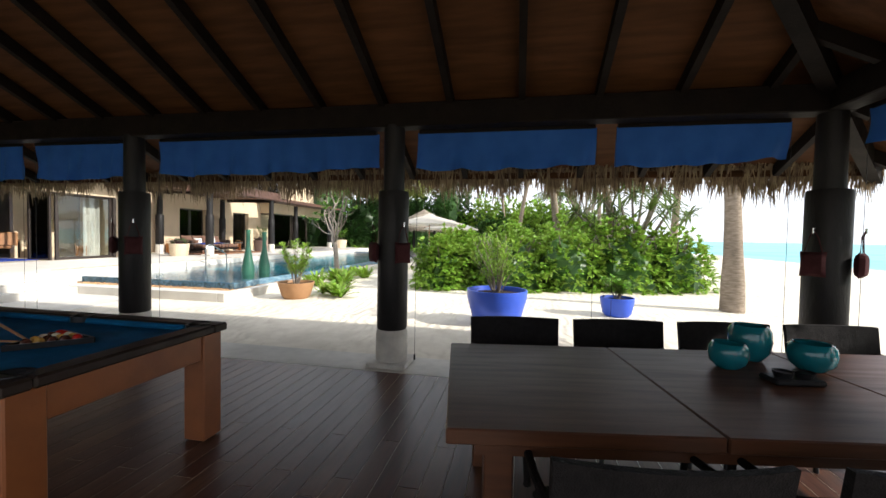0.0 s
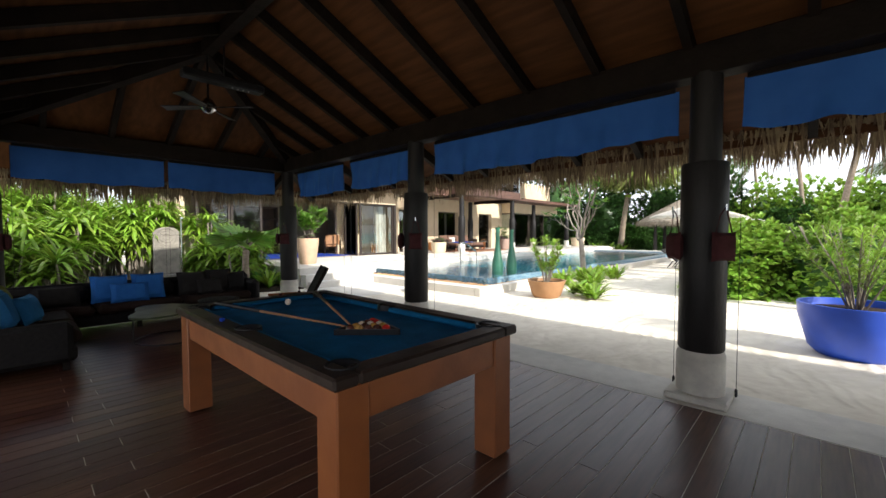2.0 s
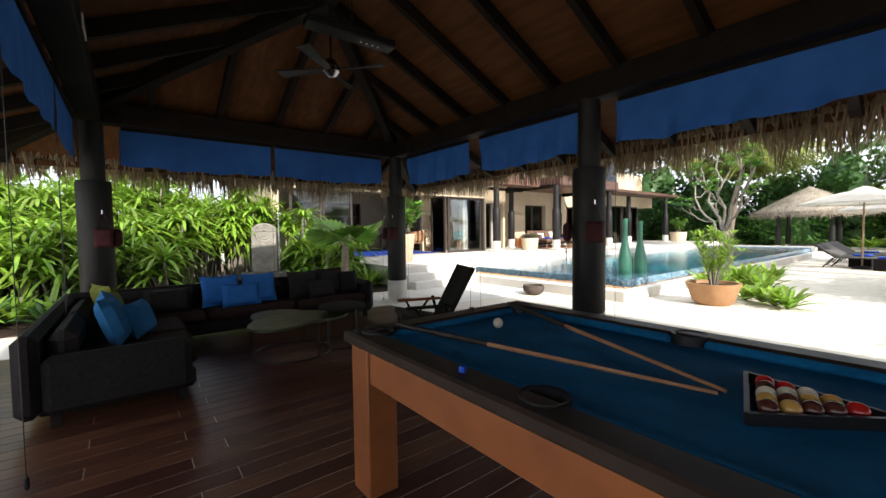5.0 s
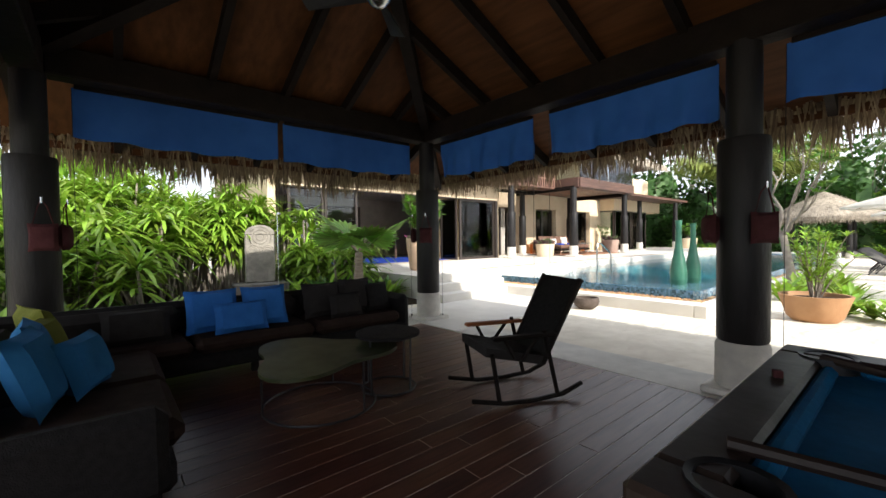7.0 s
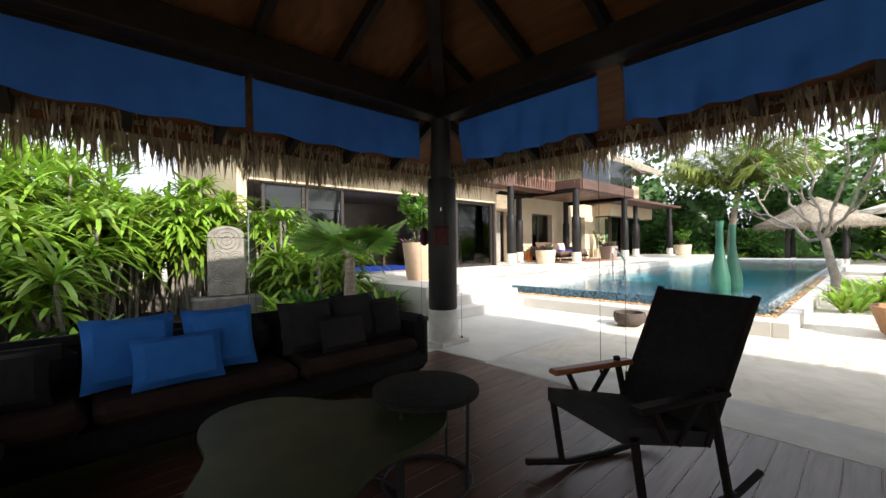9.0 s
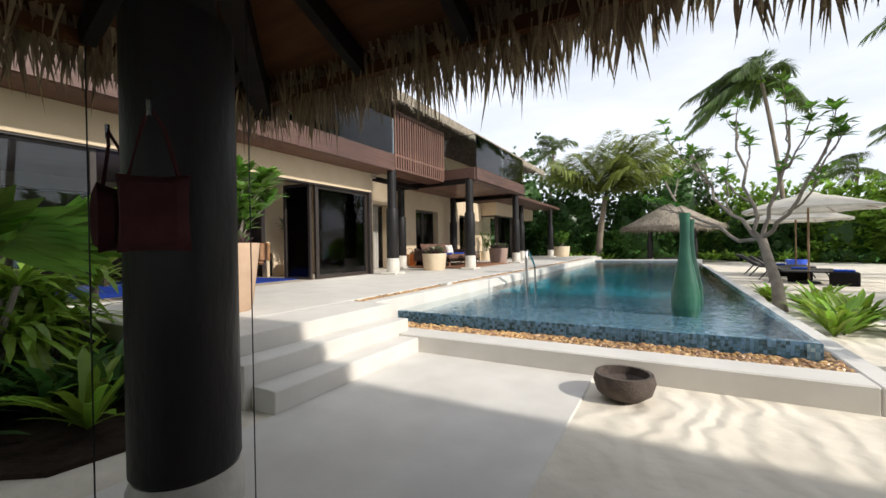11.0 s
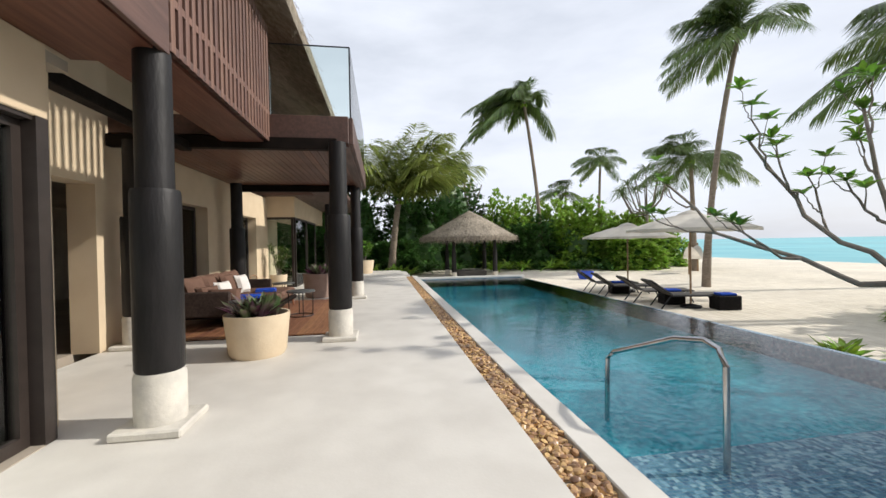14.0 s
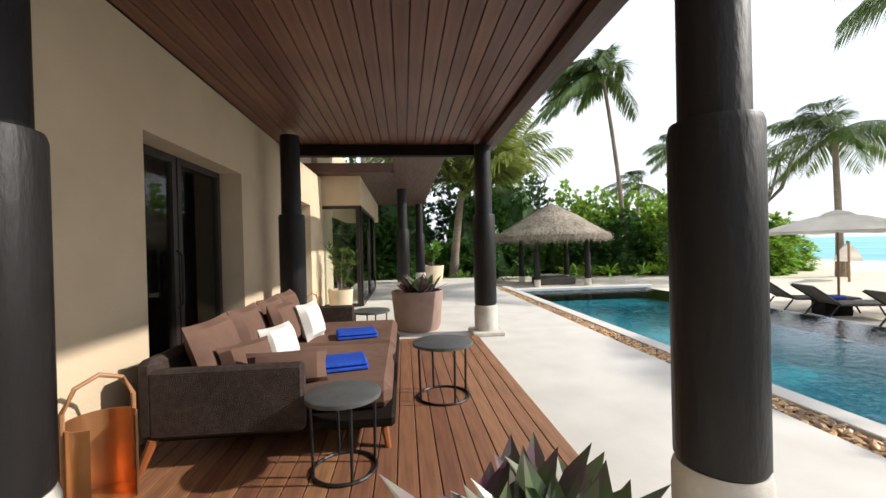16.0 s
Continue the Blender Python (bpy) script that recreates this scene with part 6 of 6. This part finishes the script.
for x, y in ((6.5, 13.9), (6.5, 12.9), (6.55, 11.5), (6.6, 10.4)):
    lounger(x, y, -12)
for x, y in ((6.6, 13.4), (6.65, 10.95), (7.3, 9.85)):
    b = thing("lounger_box", "dark woven side box beside the loungers", "side table", x, y, 0, -12, "lounger boxes")
    part("box", G().box(-.28, .28, -.22, .22, 0, .36, .02), M_BLACK, b)
    part("towel", G().box(-.2, .2, -.16, .16, .36, .42, .02), M_TOWEL, b, "folded blue towel")
hm = thing("hammock", "white rope hammock strung between palms", "hammock", 15.2, 20.0, 0, 40)
n = 14
v = []
for i in range(n + 1):
    u = i / n
    for s in (-1, 1):
        v.append((-1.2 + 2.4 * u, s * .45 * math.sin(math.pi * u) ** .6 if 0 < u < 1 else 0, 1.5 - .75 * math.sin(math.pi * u)))
part("net", G().add(v, [(2 * i, 2 * i + 2, 2 * i + 3, 2 * i + 1) for i in range(n)]), M_CURTAIN, hm)
for s in (-1, 1):
    part("post", G().tube([(s * 1.3, 0, 0), (s * 1.2, 0, 1.6)], .04, 8), M_UPOLE, hm)

# ---- living room ----
tagged(part("area_rug", G().box(-8, -4.1, -2.5, 1.9, T + .008, T + .024), M_RUG), "deep blue rug inside the living room", "rug")
ac = thing("leather_armchair", "tan leather armchair with a dark frame indoors", "armchair", -6.0, 2.2, T + .024, 60)
part("seat", G().box(-.3, .3, -.3, .3, .3, .42, .04), M_LEATHER, ac)
part("backrest", G().box(-.3, .3, -.36, -.28, .4, .85, .03), M_LEATHER, ac)
for sx in (-1, 1):
    part("armrest", G().box(sx * .32 - .03, sx * .32 + .03, -.3, .3, .55, .6, .01), M_LEATHER, ac)
    for sy in (-1, 1):
        part("leg", G().box(sx * .32 - .025, sx * .32 + .025, sy * .28 - .025, sy * .28 + .025, 0, .56), M_DARKWOOD, ac)
sb = thing("sideboard", "tall dark timber shelf unit with glasses indoors", "shelf", -9.3, -.5, T + .006)
part("carcass", G().box(-.2, -.15, -1.6, 1.6, 0, 2.2).box(-.15, .2, -1.6, -1.55, 0, 2.2).box(-.15, .2, 1.55, 1.6, 0, 2.2), M_ROOMD, sb)
for z in (.05, .6, 1.1, 1.6, 2.15):
    part("shelf", G().box(-.15, .2, -1.55, 1.55, z, z + .04), M_ROOMD, sb)
dtab = thing("indoor_table", "dark timber dining table in the living room", "table", -6.9, .2, T + .024)
part("tabletop", G().box(-.5, .5, -1.1, 1.1, .7, .76, .01), M_ROOMD, dtab)
for sx in (-1, 1):
    for sy in (-1, 1):
        part("leg", G().box(sx * .42 - .04, sx * .42 + .04, sy * 1.0 - .04, sy * 1.0 + .04, 0, .7), M_ROOMD, dtab)

# ---- pieces: boards, tiles, pebbles ----
deck = struct("terrace_deck", G().box(WX + .01, -2.17, 6.86, 10.62, T - .02, T + .006), M_DARKWOOD, "red-brown teak deck inlaid in the terrace")
w = 0.118
me = G().box(-w / 2 + .003, w / 2 - .003, 0, 3.74, 0, .022, .003).mesh("board")
x = WX + .02 + w / 2
while x < -2.2:
    part("board", me, M_DECKOUT, deck, at=Matrix.Translation((x, 6.87, T + .008)))
    x += w
w = 0.138
lens = (1.4, 2.1, 1.9)
mes = [G().box(-w / 2 + .0015, w / 2 - .0015, 0, q - .003, 0, .03, .002).mesh("plank") for q in lens]
x, k = 1.99 + w / 2, 0
while x < 14.35:
    y = -9.3
    for q in range(3):
        i = (k + q) % 3
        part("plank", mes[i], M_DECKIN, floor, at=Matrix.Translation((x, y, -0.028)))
        y += lens[i]
    x += w
    k += 1
# pool tiles on the front face
ts = 0.0312
me = G().box(-ts / 2 + .0015, ts / 2 - .0015, -.008, 0, -ts / 2 + .0015, ts / 2 - .0015, .0).mesh("tile")
rest, cnt = G(), 0
i = 0
while PW + ts * (i + .5) < PE + .1:
    for j in range(6):
        x, z = PW + ts * (i + .5), WL - .006 - ts * (j + .5)
        if 20 <= i < 70:
            part("tile", me, M_TILE, pool, at=Matrix.Translation((x, PS + .012, z)))
        else:
            rest.box(x - ts / 2 + .0015, x + ts / 2 - .0015, PS + .004, PS + .012, z - ts / 2 + .0015, z + ts / 2 - .0015)
    i += 1
tagged(part("tiles", rest, M_TILES, pool, "small blue and grey glass tiles"), kind="stuff")


def pebble(r):
    sx, sy, sz = r.uniform(.025, .045), r.uniform(.02, .035), r.uniform(.012, .022)
    g = G()
    v = []
    for i in range(1, 4):
        for j in range(7):
            a, b = math.pi * i / 4, 2 * math.pi * j / 7
            v.append((sx * math.sin(a) * math.cos(b), sy * math.sin(a) * math.sin(b), sz * math.cos(a)))
    v += [(0, 0, sz), (0, 0, -sz)]
    f = [(k * 7 + j, (k + 1) * 7 + j, (k + 1) * 7 + (j + 1) % 7, k * 7 + (j + 1) % 7) for k in range(2) for j in range(7)]
    f += [(21, j, (j + 1) % 7) for j in range(7)] + [(22, 14 + (j + 1) % 7, 14 + j) for j in range(7)]
    return g.add(v, f)


r = random.Random(66)
kinds = [pebble(r) for _ in range(8)]
kmesh = [k.mesh("pebble", True) for k in kinds]
rest, cnt = G(), 0


def strew(x0, x1, y0, y1, z, dens, near):
    global cnt
    for _ in range(int((x1 - x0) * (y1 - y0) * dens)):
        x, y = r.uniform(x0, x1), r.uniform(y0, y1)
        m = pose(x, y, z + r.uniform(0, .035), r.uniform(-25, 25), r.uniform(-25, 25), r.uniform(0, 360))
        i = r.randrange(8)
        if near(x, y) and cnt < 300:
            part("pebble", kmesh[i], M_PEB, pool, at=m)
            cnt += 1
        else:
            rest.add([m @ Vector(p) for p in kinds[i].v], kinds[i].f)


strew(0.06, 4.54, -.25, PS, .15, 1500, lambda x, y: .1 < x < 1.0)
strew(-.41, -.18, -.37, 17, T - .05, 1150, lambda x, y: False)
strew(PE + .11, 4.54, PS, 9, .15, 700, lambda x, y: False)
tagged(part("pebble_bed", rest, M_PEBS, pool, "tan river pebbles in the drain trough", True), kind="stuff")
db2 = thing("drain_cover", "small pale drain cover set in the pebbles", "drain cover", -.3, 2.04, T - .03)
part("plate", G().box(-.1, .1, -.1, .1, 0, .05, .01), M_STONE, db2)
part("ring_mark", G().lathe([(.05, .051), (.05, .053), (.035, .053)], 20, cap=False), M_DMETAL, db2)
